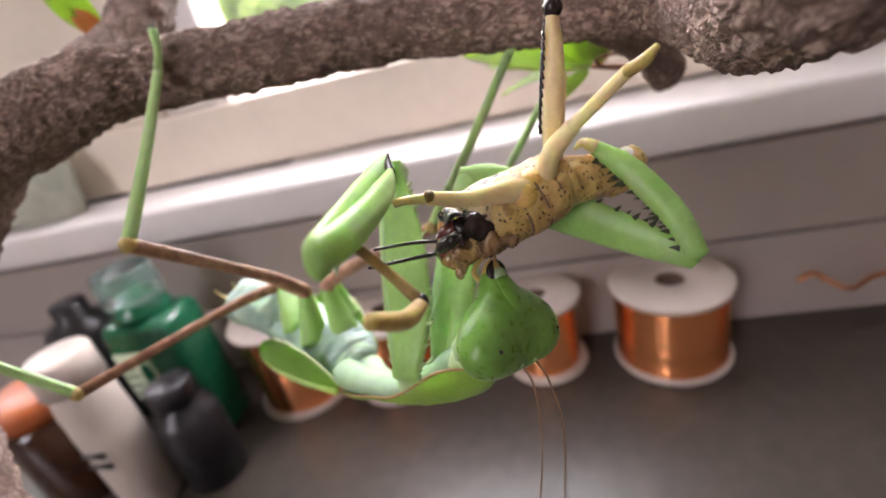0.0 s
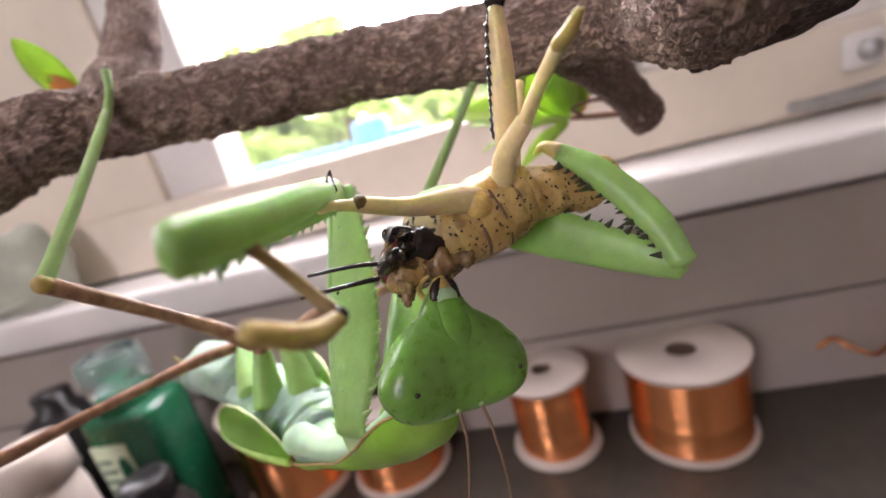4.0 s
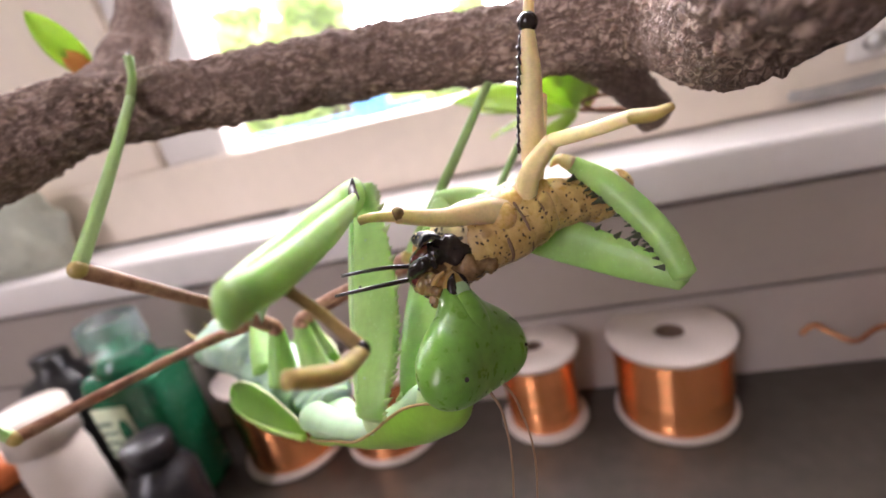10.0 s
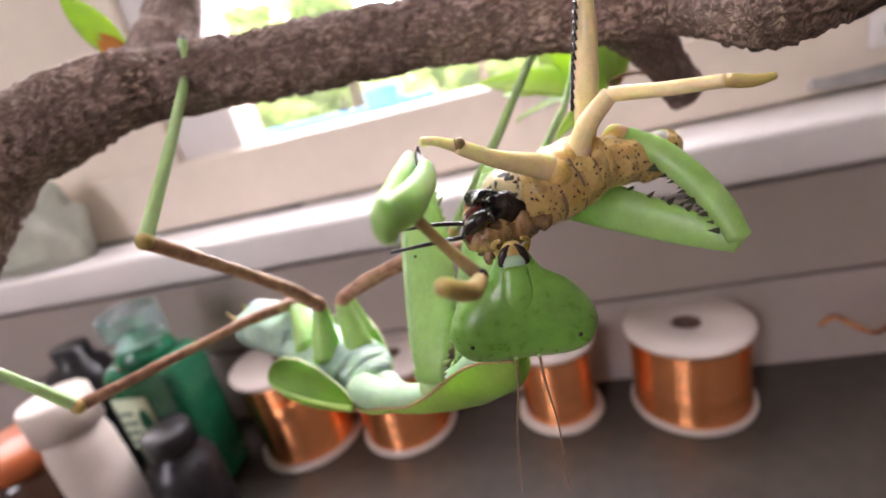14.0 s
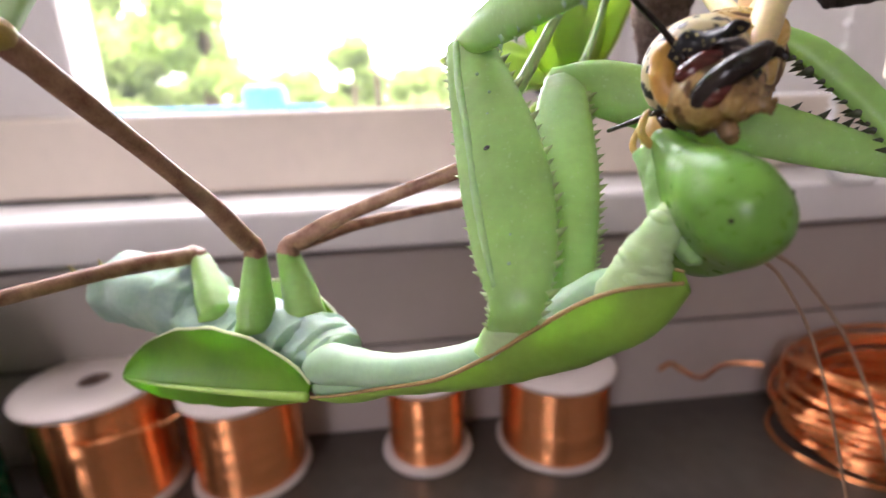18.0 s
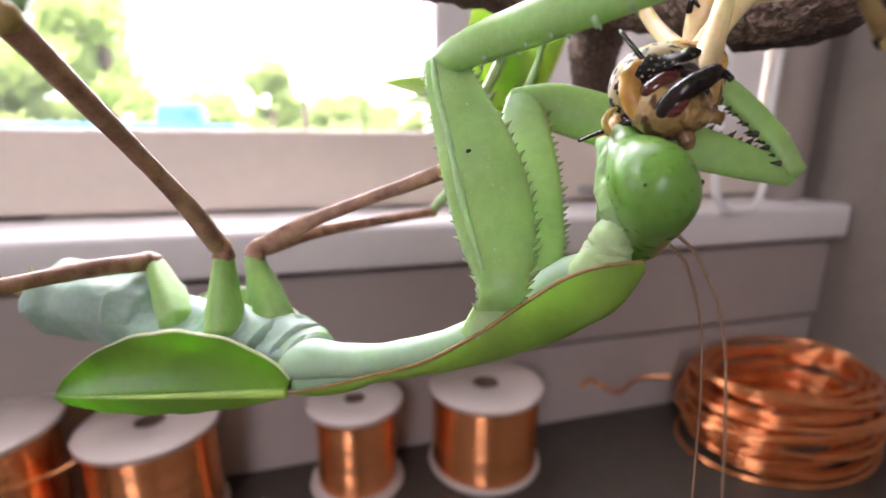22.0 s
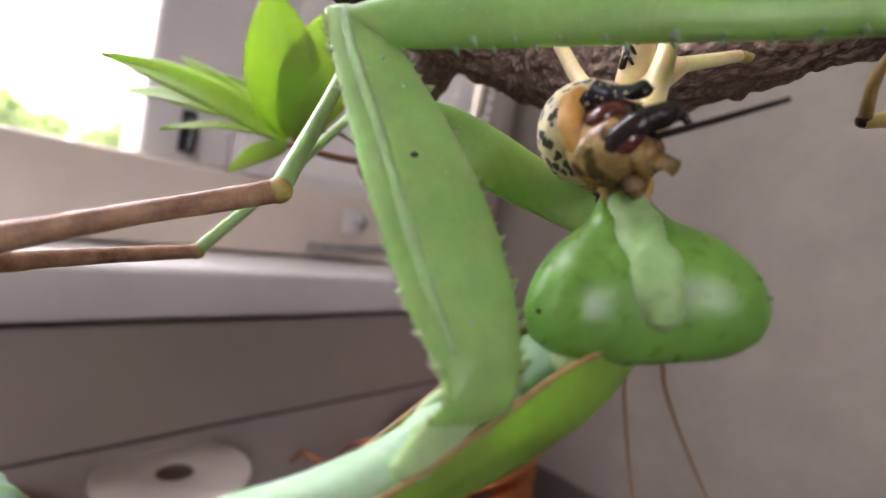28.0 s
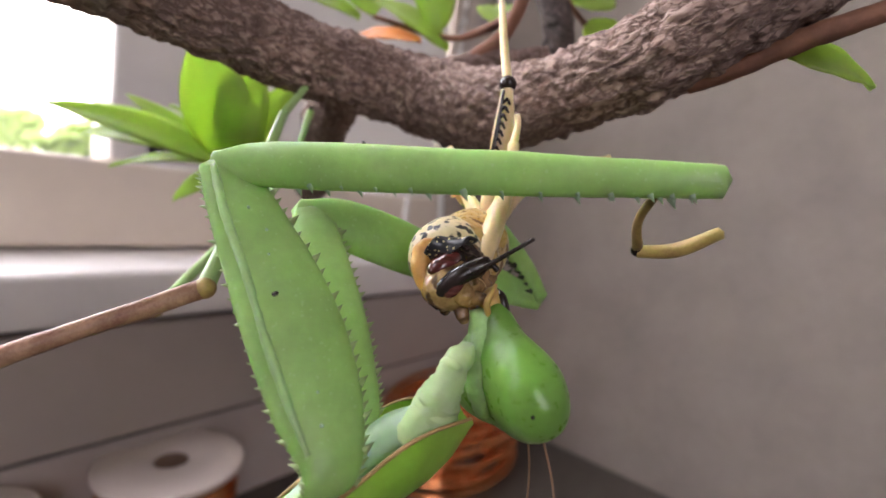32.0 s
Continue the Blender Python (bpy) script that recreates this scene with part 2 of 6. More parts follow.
M = dict(
    white_paint=material("white_paint", (0.74, 0.70, 0.68), 0.45, vary=0.06, scale=30, bump=0.15, bscale=500),
    cream_paint=material("cream_paint", (0.78, 0.68, 0.58), 0.5, vary=0.07, scale=25, bump=0.12, bscale=600),
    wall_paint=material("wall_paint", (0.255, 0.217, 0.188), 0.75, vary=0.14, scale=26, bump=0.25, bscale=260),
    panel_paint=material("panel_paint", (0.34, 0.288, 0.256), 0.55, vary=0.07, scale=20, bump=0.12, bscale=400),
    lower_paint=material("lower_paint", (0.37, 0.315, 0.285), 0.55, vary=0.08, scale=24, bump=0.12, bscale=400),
    bench_top=material("bench_top", (0.066, 0.054, 0.044), 0.33, vary=0.2, scale=120, bump=0.1, bscale=900, rough_vary=0.08),
    # near-black: the shade inside gaps and joints is put into the colour
    shadow_gap=material("shadow_gap", (0.05, 0.045, 0.045), 0.9),
    plastic=material("spool_plastic", (0.56, 0.48, 0.44), 0.35, vary=0.04, sub=0.0, scale=60, bump=0.05, bscale=300),
    copper=material("copper_wire", (0.95, 0.39, 0.155), 0.16, metal=0.93, vary=0.06, scale=60, rough_vary=0.03),
    twig=material("twig_bark", (0.22, 0.10, 0.06), 0.7, vary=0.3, scale=400, bump=0.5, bscale=1500),
    leaf=material("leaf_green", (0.34, 0.47, 0.10), 0.38, vary=0.25, scale=120, bump=0.2, bscale=800, sub=0.35, rand=0.15),
    leaf_orange=material("leaf_orange", (0.60, 0.20, 0.05), 0.45, vary=0.25, scale=200, sub=0.2),
    sky_blue=material("blue_hose", (0.07, 0.30, 0.75), 0.4, vary=0.1, scale=30),
    grass=material("grass_ground", (0.12, 0.22, 0.05), 0.9, vary=0.4, scale=2.0, base2=(0.25, 0.30, 0.10)),
    tree_leaf=material("tree_leaf", (0.33, 0.42, 0.13), 0.6, vary=0.4, scale=1.5, rand=0.25),
    post=material("post_wood", (0.16, 0.11, 0.08), 0.8, vary=0.3, scale=30),
    m_green=material("mantis_green", (0.36, 0.57, 0.185), 0.34, vary=0.26, scale=210, sub=0.55, bump=0.12, bscale=2600),
    m_pale=material("mantis_pale_green", (0.37, 0.54, 0.34), 0.45, vary=0.16, scale=300, sub=0.4, bump=0.12, bscale=2200),
    m_grey=material("mantis_grey_green", (0.30, 0.47, 0.37), 0.42, vary=0.25, scale=260, sub=0.35, bump=0.35, bscale=1300, base2=(0.43, 0.58, 0.47)),
    m_head=material("mantis_head_green", (0.150, 0.32, 0.050), 0.30, vary=0.35, scale=200, sub=0.5, coat=0.12, bump=0.06, bscale=2500),
    m_wing=material("mantis_wing_green", (0.17, 0.35, 0.03), 0.4, vary=0.3, scale=220, sub=0.5, bump=0.1, bscale=1500),
    m_brown=material("mantis_leg_brown", (0.27, 0.095, 0.060), 0.45, vary=0.35, scale=700, bump=0.2, bscale=3000, base2=(0.52, 0.31, 0.19)),
    m_mark=material("mantis_mark", (0.10, 0.20, 0.14), 0.5, vary=0.3, scale=600),
    m_tibia=material("mantis_tibia_green", (0.34, 0.49, 0.20), 0.4, vary=0.15, scale=500, sub=0.3),
    m_tarsus=material("mantis_tarsus", (0.42, 0.30, 0.10), 0.45, vary=0.3, scale=700, sub=0.3),
    dark=material("dark_chitin", (0.022, 0.014, 0.012), 0.22, vary=0.4, scale=900),
    m_throat=material("mantis_throat", (0.33, 0.52, 0.21), 0.35, vary=0.2, scale=500, sub=0.5, bump=0.3, bscale=1500),
    m_joint=material("mantis_joint", (0.45, 0.61, 0.30), 0.45, vary=0.16, scale=300, sub=0.4, bump=0.15, bscale=2000),
    m_shield=material("mantis_shield_green", (0.30, 0.50, 0.075), 0.36, vary=0.28, scale=260, sub=0.4, bump=0.12, bscale=2200),
    m_foot=material("mantis_foot", (0.26, 0.17, 0.06), 0.45, vary=0.5, scale=500, sub=0.2),
    m_mouth=material("mantis_mouth", (0.48, 0.31, 0.09), 0.35, vary=0.3, scale=600, sub=0.3),
    hub_brown=material("hub_brown", (0.16, 0.10, 0.075), 0.8, vary=0.2, scale=200),
    m_rim=material("mantis_rim", (0.38, 0.24, 0.09), 0.5, vary=0.3, scale=900),
    thorn=material("thorn", (0.36, 0.48, 0.20), 0.4),
    spine=material("spine_dark", (0.05, 0.06, 0.03), 0.4),
    m_vein=material("mantis_vein", (0.36, 0.56, 0.10), 0.42, vary=0.15, scale=400, sub=0.3),
    pale_edge=material("pale_edge", (0.62, 0.66, 0.36), 0.5),
    antenna=material("antenna_brown", (0.20, 0.12, 0.07), 0.6),
    l_belly=spotted(spotted(material("locust_belly", (0.56, 0.34, 0.085), 0.30, vary=0.3, scale=300, sub=0.35, bump=0.4, bscale=1100, base2=(0.74, 0.54, 0.22)), (0.22, 0.11, 0.035), 420, 0.32, 0.55), (0.04, 0.025, 0.015), 2300, 0.27),  # blotched
    l_leg=material("locust_leg_cream", (0.78, 0.61, 0.33), 0.32, vary=0.18, scale=600, sub=0.4),
    l_white=material("locust_white", (0.80, 0.78, 0.68), 0.4, vary=0.12, scale=500, sub=0.2),
    l_amber=spotted(material("locust_amber", (0.27, 0.135, 0.038), 0.24, vary=0.5, scale=420, sub=0.4, bump=0.3, bscale=1200, coat=0.4, base2=(0.58, 0.37, 0.14)), (0.06, 0.026, 0.013), 800, 0.42, 0.85),
    l_coxa=material("locust_coxa", (0.66, 0.44, 0.14), 0.28, vary=0.2, scale=500, sub=0.5, coat=0.2),
    l_patch=spotted(material("locust_patch", (0.025, 0.025, 0.03), 0.3, vary=0.3, scale=600), (0.70, 0.60, 0.30), 3600, 0.30),
    l_flesh=material("locust_flesh", (0.11, 0.052, 0.024), 0.18, vary=0.6, scale=500, bump=0.8, bscale=1300, base2=(0.38, 0.22, 0.09), coat=0.4),
    l_band=material("locust_band", (0.55, 0.29, 0.07), 0.32, vary=0.3, scale=500, sub=0.3, bump=0.2, bscale=1500),
    l_torn=material("locust_torn", (0.20, 0.10, 0.034), 0.22, vary=0.8, scale=420, bump=1.0, bscale=1200, base2=(0.56, 0.34, 0.12), sub=0.3, coat=0.4),
    l_back=spotted(material("locust_back", (0.66, 0.55, 0.34), 0.4, vary=0.2, scale=400, sub=0.2), (0.02, 0.02, 0.02), 1700, 0.50),
    eye=material("locust_eye", (0.10, 0.022, 0.018), 0.12, vary=0.5, scale=900, stretch=(1, 1, 8), coat=0.5),
    green_plastic=material("green_plastic", (0.008, 0.12, 0.055), 0.25, vary=0.1, scale=60, coat=0.3),
    dark_plastic=material("dark_plastic", (0.018, 0.016, 0.018), 0.3, vary=0.2, scale=60),
    chain_white=material("chain_white", (0.80, 0.78, 0.76), 0.35, vary=0.04, scale=60),
    white_plastic=material("white_plastic", (0.52, 0.45, 0.40), 0.4, vary=0.05, scale=60),
    label_paper=material("label_paper", (0.62, 0.70, 0.50), 0.6, vary=0.1, scale=200),
    ink=material("label_ink", (0.10, 0.16, 0.12), 0.6),
    orange_lid=material("orange_lid", (0.46, 0.12, 0.035), 0.4, vary=0.1, scale=80),
    cloth=material("grey_cloth", (0.42, 0.43, 0.36), 0.9, vary=0.2, scale=40, bump=0.5, bscale=500),
    metal=material("grey_metal", (0.45, 0.44, 0.44), 0.35, metal=0.8, vary=0.15, scale=100),
    brown_glass=material("brown_glass", (0.045, 0.016, 0.008), 0.1, vary=0.2, scale=60, coat=0.5),
    blue_dark=material("dark_blue_plastic", (0.02, 0.025, 0.07), 0.3),
    clear=material("clear_plastic", (0.85, 0.92, 0.92), 0.08, vary=0.02, trans=0.92, ior=1.3, rough_vary=0.04),
    glass=material("window_glass", (0.97, 0.98, 0.98), 0.02, vary=0.0, trans=1.0, ior=1.02, rough_vary=0.01),
    sky_glow=glowing("sky_glow", (0.97, 0.985, 1.0), 2.0),
    blind=material("blind_fabric", (0.74, 0.71, 0.69), 0.85, vary=0.05, scale=40, bump=0.2, bscale=900),
)


def bark_material(name, crease, plate, worn, scale):
    """Scaly bark: plates drawn out along the wood, with dark creases between them, laid out by the mesh's own bark attribute (along, across, across; metres)."""
    m = bpy.data.materials.new(name)
    m.use_nodes = True
    n, l = m.node_tree.nodes, m.node_tree.links
    b = n["Principled BSDF"]
    at = n.new("ShaderNodeAttribute")
    at.attribute_name = "bark"
    mp = n.new("ShaderNodeMapping")
    mp.inputs["Scale"].default_value = (0.55, 1.0, 1.0)
    l.new(at.outputs["Vector"], mp.inputs[0])

    def field(size, detail, distortion=0.0):
        no = n.new("ShaderNodeTexNoise")
        no.inputs["Scale"].default_value, no.inputs["Detail"].default_value, no.inputs["Distortion"].default_value = size, detail, distortion
        l.new(mp.outputs[0], no.inputs[0])
        return no

    def ranged(out, a, z, lo=0.0, hi=1.0):
        mr = n.new("ShaderNodeMapRange")
        for k, v in zip((1, 2, 3, 4), (a, z, lo, hi)):
            mr.inputs[k].default_value = v
        l.new(out, mr.inputs[0])
        return mr.outputs[0]

    def mixed(fac, a, z):
        mx = n.new("ShaderNodeMix")
        mx.data_type = "RGBA"
        l.new(fac, mx.inputs[0])
        for k, v in ((6, a), (7, z)):
            if isinstance(v, tuple):
                mx.inputs[k].default_value = (*v, 1)
            else:
                l.new(v, mx.inputs[k])
        return mx.outputs[2]

    wob = field(scale * 1.6, 5)
    mv = n.new("ShaderNodeVectorMath")
    mv.operation = "MULTIPLY_ADD"
    mv.inputs[1].default_value = (3.4 / scale,) * 3
    l.new(wob.outputs["Color"], mv.inputs[0])
    l.new(mp.outputs[0], mv.inputs[2])
    vo = n.new("ShaderNodeTexVoronoi")
    vo.feature = "DISTANCE_TO_EDGE"
    vo.inputs["Scale"].default_value = scale
    l.new(mv.outputs[0], vo.inputs["Vector"])
    plates = ranged(vo.outputs["Distance"], 0.0, 0.22)
    grain = field(scale * 3.1, 8, 0.6)
    patch = field(scale * 0.22, 4)
    tone = mixed(ranged(grain.outputs[0], 0.34, 0.68), plate, worn)
    tone = mixed(ranged(patch.outputs[0], 0.40, 0.66, 0.0, 0.55), tone, tuple(0.5 * c for c in plate))
    l.new(mixed(plates, crease, tone), b.inputs["Base Color"])
    l.new(ranged(grain.outputs[0], 0.3, 0.7, 0.95, 0.72), b.inputs["Roughness"])
    low = n.new("ShaderNodeBump")
    low.inputs["Strength"].default_value, low.inputs["Distance"].default_value = 0.6, 0.0004
    l.new(plates, low.inputs["Height"])
    fine = n.new("ShaderNodeBump")
    fine.inputs["Strength"].default_value, fine.inputs["Distance"].default_value = 0.8, 0.00022
    l.new(grain.outputs[0], fine.inputs["Height"])
    l.new(low.outputs[0], fine.inputs["Normal"])
    l.new(fine.outputs[0], b.inputs["Normal"])
    return m


M["bark"] = bark_material("bark", (0.165, 0.104, 0.085), (0.29, 0.184, 0.150), (0.55, 0.41, 0.345), 620)
M["bark_dark"] = bark_material("bark_dark", (0.04, 0.027, 0.022), (0.095, 0.065, 0.055), (0.20, 0.145, 0.12), 950)


def see_through(m, share, tint):
    """A thin living sheet: part of the light that falls on one side comes out of the other."""
    n, l = m.node_tree.nodes, m.node_tree.links
    out = next(q for q in n if q.type == "OUTPUT_MATERIAL")
    tr = n.new("ShaderNodeBsdfTranslucent")
    tr.inputs[0].default_value = (*tint, 1)
    mx = n.new("ShaderNodeMixShader")
    mx.inputs[0].default_value = share
    l.new(n["Principled BSDF"].outputs[0], mx.inputs[1])
    l.new(tr.outputs[0], mx.inputs[2])
    l.new(mx.outputs[0], out.inputs[0])
    return m


see_through(M["leaf"], 0.5, (0.56, 0.74, 0.13))
see_through(M["tree_leaf"], 0.45, (0.50, 0.62, 0.22))
spotted(M["m_green"], (0.50, 0.68, 0.34), 2100, 0.20, 0.5)
see_through(M["m_green"], 0.24, (0.42, 0.68, 0.17))
see_through(M["m_wing"], 0.36, (0.28, 0.56, 0.02))
see_through(M["m_shield"], 0.30, (0.36, 0.62, 0.08))
see_through(M["blind"], 0.13, (0.80, 0.77, 0.75))
see_through(M["glass"], 0.009, (0.93, 0.97, 1.0))  # faint pale veil added to the panes, standing in for glare


def cutout_shadow_free(ob):
    ob.visible_shadow = False
    return ob


# ---- building helpers ----
def link_mesh(name, bm, mat, smooth=True):
    me = bpy.data.meshes.new(name)
    bm.normal_update()
    bm.to_mesh(me)
    bm.free()
    mats = mat if isinstance(mat, (list, tuple)) else [mat]
    for q in mats:
        me.materials.append(q)
    if smooth:
        me.shade_smooth()
    return new(name, me)


def origin_of(ob):
    o = Vector((0, 0, 0))
    while ob is not None:
        o += ob.location
        ob = ob.parent
    return o


def part(name, bm, mat, parent=None, label="", origin=None, smooth=True):
    """Links a bmesh given in world metres as one mesh under a thing or a part, with its origin at the given place or at its parent's."""
    base = origin_of(parent) if parent else Vector((0, 0, 0))
    at = Vector(origin) if origin is not None else base
    bmesh.ops.translate(bm, verts=bm.verts, vec=-at)
    ob = link_mesh(name, bm, mat, smooth)
    if parent:
        ob.parent = parent
    ob.location = at - base
    if label:
        ob["label"] = label
    return ob


def thing(name, at, label, category, group="", kind=""):
    ob = new(name)
    ob.empty_display_size = 0.01
    ob.location = at
    return tagged(ob, label, category, group, kind)


def mm(*v):
    return Vector(v) / 1000


def spline(points, n):
    """n+1 places on a smooth line through the points."""
    p = [Vector(q) for q in points]
    if len(p) == 2:
        return [p[0].lerp(p[1], i / n) for i in range(n + 1)]
    p = [2 * p[0] - p[1], *p, 2 * p[-1] - p[-2]]
    out, spans = [], len(p) - 3
    for i in range(n + 1):
        u = i / n * spans
        k = min(int(u), spans - 1)
        u -= k
        a, b, c, d = p[k : k + 4]
        out.append(0.5 * ((2 * b) + (c - a) * u + (2 * a - 5 * b + 4 * c - d) * u * u + (3 * b - a - 3 * c + d) * u**3))
    return out


def ramp_of(values, n):
    """n+1 values smoothly between the given ones."""
    return [max(v.x, 1e-6) for v in spline([(q, 0, 0) for q in values], n)]


def tube(points, radii, n=24, seg=14, flat=1.0, side=None, rough=0.0, freq=200.0, cap=True, bm=None, profile=None, bark=0.0):
    """A tapered round or flattened tube along a smooth line, in metres. flat: its depth against its width, across the direction side. rough: relief in metres. bark: depth of the creases between its plates, in metres."""
    bm = bm or bmesh.new()
    pts, rad = spline(points, n), ramp_of(radii, n)
    side = Vector(side) if side is not None else Vector((0.13, 0.27, 1))
    rings, along = [], 0.0
    lay = bm.verts.layers.float_vector.new("bark") if bark else None
    for i, (p, r) in enumerate(zip(pts, rad)):
        along += (p - pts[max(i - 1, 0)]).length
        d = (pts[min(i + 1, n)] - pts[max(i - 1, 0)]).normalized()
        a = side - d * side.dot(d)
        a.normalize()
        b = d.cross(a)
        ring = []
        for k in range(seg):
            w = 2 * math.pi * k / seg
            ca, sb = math.cos(w), math.sin(w)
            if profile:
                ca, sb = ca * profile(w), sb * profile(w)
            off = a * ca * r + b * sb * r * flat
            q = p + off
            if rough:
                q += off.normalized() * rough * (noise.fractal(q * freq, 1.0, 2.0, 4) + 0.6 * noise.noise(q * freq * 0.3))
            if bark:
                place = Vector((along, ca * r, sb * r))
                u = Vector((along * 0.5, ca * r, sb * r)) * 800
                u += noise.noise_vector(u * 0.8) * 0.8
                gap = noise.voronoi(u)[0]
                q += off.normalized() * bark * (min(1.0, (gap[1] - gap[0]) * 2.4) - 0.6 + 0.7 * noise.noise(u * 2.1))
            ring.append(bm.verts.new(q))
            if bark:
                ring[-1][lay] = place
        rings.append(ring)
    for r0, r1 in zip(rings, rings[1:]):
        for k in range(seg):
            bm.faces.new((r0[k], r0[(k + 1) % seg], r1[(k + 1) % seg], r1[k]))
    if cap:
        for ring, p, s in ((rings[0], pts[0] * 1.0, -1), (rings[-1], pts[-1] * 1.0, 1)):
            d = (pts[1] - pts[0]).normalized() if s < 0 else (pts[-1] - pts[-2]).normalized()
            rr = rad[0] if s < 0 else rad[-1]
            tip = bm.verts.new(p + d * s * rr * 0.45)
            if bark:
                tip[lay] = ring[0][lay]
            for k in range(seg):
                f = (ring[(k + 1) % seg], ring[k], tip) if s < 0 else (ring[k], ring[(k + 1) % seg], tip)
                bm.faces.new(f)
    return bm


def lathe(profile, seg=40, bm=None, at=(0, 0, 0), axis=None):
    """A turned shape from rows of (radius, height) in metres."""
    bm = bm or bmesh.new()
    turn = Vector((0, 0, 1)).rotation_difference(Vector(axis)).to_matrix() if axis is not None else Matrix.Identity(3)
    at = Vector(at)
    rings = []
    for r, h in profile:
        rings.append([bm.verts.new(at + turn @ Vector((max(r, 1e-6) * math.cos(2 * math.pi * k / seg), max(r, 1e-6) * math.sin(2 * math.pi * k / seg), h))) for k in range(seg)])
    for r0, r1 in zip(rings, rings[1:]):
        for k in range(seg):
            bm.faces.new((r0[k], r0[(k + 1) % seg], r1[(k + 1) % seg], r1[k]))
    return bm


def box(x0, x1, y0, y1, z0, z1, bevel=0.002, bm=None, steps=2):
    bm = bm or bmesh.new()
    made = bmesh.ops.create_cube(bm, size=1.0)["verts"]
    bmesh.ops.transform(bm, matrix=Matrix.Translation(((x0 + x1) / 2, (y0 + y1) / 2, (z0 + z1) / 2)) @ Matrix.Diagonal((x1 - x0, y1 - y0, z1 - z0, 1)), verts=made)
    if bevel:
        edges = list({e for v in made for e in v.link_edges})
        bmesh.ops.bevel(bm, geom=edges, offset=bevel, segments=steps, affect="EDGES", profile=0.5)
    return bm


def ball(at, rx, ry=None, rz=None, turn=None, u=20, v=14, bm=None):
    bm = bm or bmesh.new()
    made = bmesh.ops.create_uvsphere(bm, u_segments=u, v_segments=v, radius=1.0)["verts"]
    m = Matrix.Translation(at) @ ((turn or Matrix.Identity(3)).to_4x4()) @ Matrix.Diagonal((rx, ry or rx, rz or rx, 1))
    bmesh.ops.transform(bm, matrix=m, verts=made)
    return bm


def cone(at, tip, r, bm, seg=6):
    at, tip = Vector(at), Vector(tip)
    d = (tip - at).normalized()
    a = d.orthogonal().normalized()
    b = d.cross(a)
    ring = [bm.verts.new(at + (a * math.cos(2 * math.pi * k / seg) + b * math.sin(2 * math.pi * k / seg)) * r) for k in range(seg)]
    t = bm.verts.new(tip)
    for k in range(seg):
        bm.faces.new((ring[k], ring[(k + 1) % seg], t))
    return bm


def structure(name, bm, mat, label, smooth=False):
    return tagged(part(name, bm, mat, smooth=smooth), label, kind="structure")

# ---- the window wall, the bench and the room ----
structure("bench", box(-1.1, 0.27, -0.32, 0.219, -0.03, 0.0, 0.0015), M["bench_top"], "dark grey-brown speckled worktop under the window")
wall = structure("wall_window", box(-1.1, 0.27, 0.219, 0.30, -0.95, 0.0955, 0), M["panel_paint"], "painted wall under the window sill")
structure("wall_panel", box(-1.1, 0.2695, 0.2130, 0.2187, 0.0480, 0.0925, 0.0010), M["panel_paint"], "flat painted board under the sill")
structure("panel_gap", box(-1.1, 0.2695, 0.2165, 0.2187, 0.0455, 0.0479, 0), M["shadow_gap"], "dark strip for the shade in the joint under the painted board")
structure("wall_board", box(-1.1, 0.2695, 0.2155, 0.2187, 0.0002, 0.0454, 0.0006), M["lower_paint"], "pale painted board behind the spools")
structure("shadow_gap", box(-1.1, 0.2695, 0.2165, 0.2187, 0.0925, 0.0955, 0), M["shadow_gap"], "dark strip for the shade in the gap under the window sill")
structure("window_sill", box(-1.1, 0.2695, 0.2045, 0.30, 0.0960, 0.1155, 0.0032, steps=3), M["white_paint"], "white painted window sill with a rounded front edge", smooth=True)
structure("trim_gap", box(-1.1, -0.135, 0.2462, 0.30, 0.1156, 0.1172, 0), M["shadow_gap"], "dark gap between sill and window frame")
win = tagged(new("window_1"), "cream painted wooden window with clear panes", kind="structure")
win.location = (-0.06, 0.26, 0.1172)
part("bottom_rail", box(-1.1, 0.27, 0.2465, 0.283, 0.1173, 0.1535, 0.0015), M["cream_paint"], win, smooth=False)
part("frame_post", box(-0.420, -0.199, 0.2490, 0.283, 0.1536, 0.9, 0.0015), M["cream_paint"], win, smooth=False)
part("casement_stile", box(-0.1988, -0.158, 0.2530, 0.279, 0.1536, 0.9, 0.002), M["white_paint"], win, smooth=False)
part("casement_stile", box(0.0385, 0.076, 0.2530, 0.279, 0.1536, 0.9, 0.002), M["white_paint"], win, smooth=False)
part("frame_post", box(0.0762, 0.0975, 0.2490, 0.283, 0.1536, 0.9, 0.0015), M["white_paint"], win, smooth=False)
part("frame_post", box(0.247, 0.27, 0.2490, 0.283, 0.1536, 0.9, 0.0015), M["cream_paint"], win, smooth=False)
cutout_shadow_free(part("pane", box(0.0977, 0.2468, 0.264, 0.2665, 0.1537, 0.899, 0), M["glass"], win, "clear window glass", smooth=False))
blind = thing("roller_blind", (0.17, 0.256, 0.90), "drawn white fabric roller blind over a window pane", "blind")
part("fabric", box(0.0985, 0.246, 0.2545, 0.2552, 0.1560, 0.885, 0.0002), M["blind"], blind, smooth=False)
part("bottom_bar", box(0.0980, 0.2465, 0.2500, 0.2570, 0.1536, 0.1600, 0.0006), M["white_paint"], blind, smooth=False)
part("roller", lathe([(0.0, 0.0), (0.007, 0.0), (0.007, 0.147), (0.0, 0.147)], 24, at=(0.0988, 0.2560, 0.888), axis=(1, 0, 0)), M["white_paint"], blind)
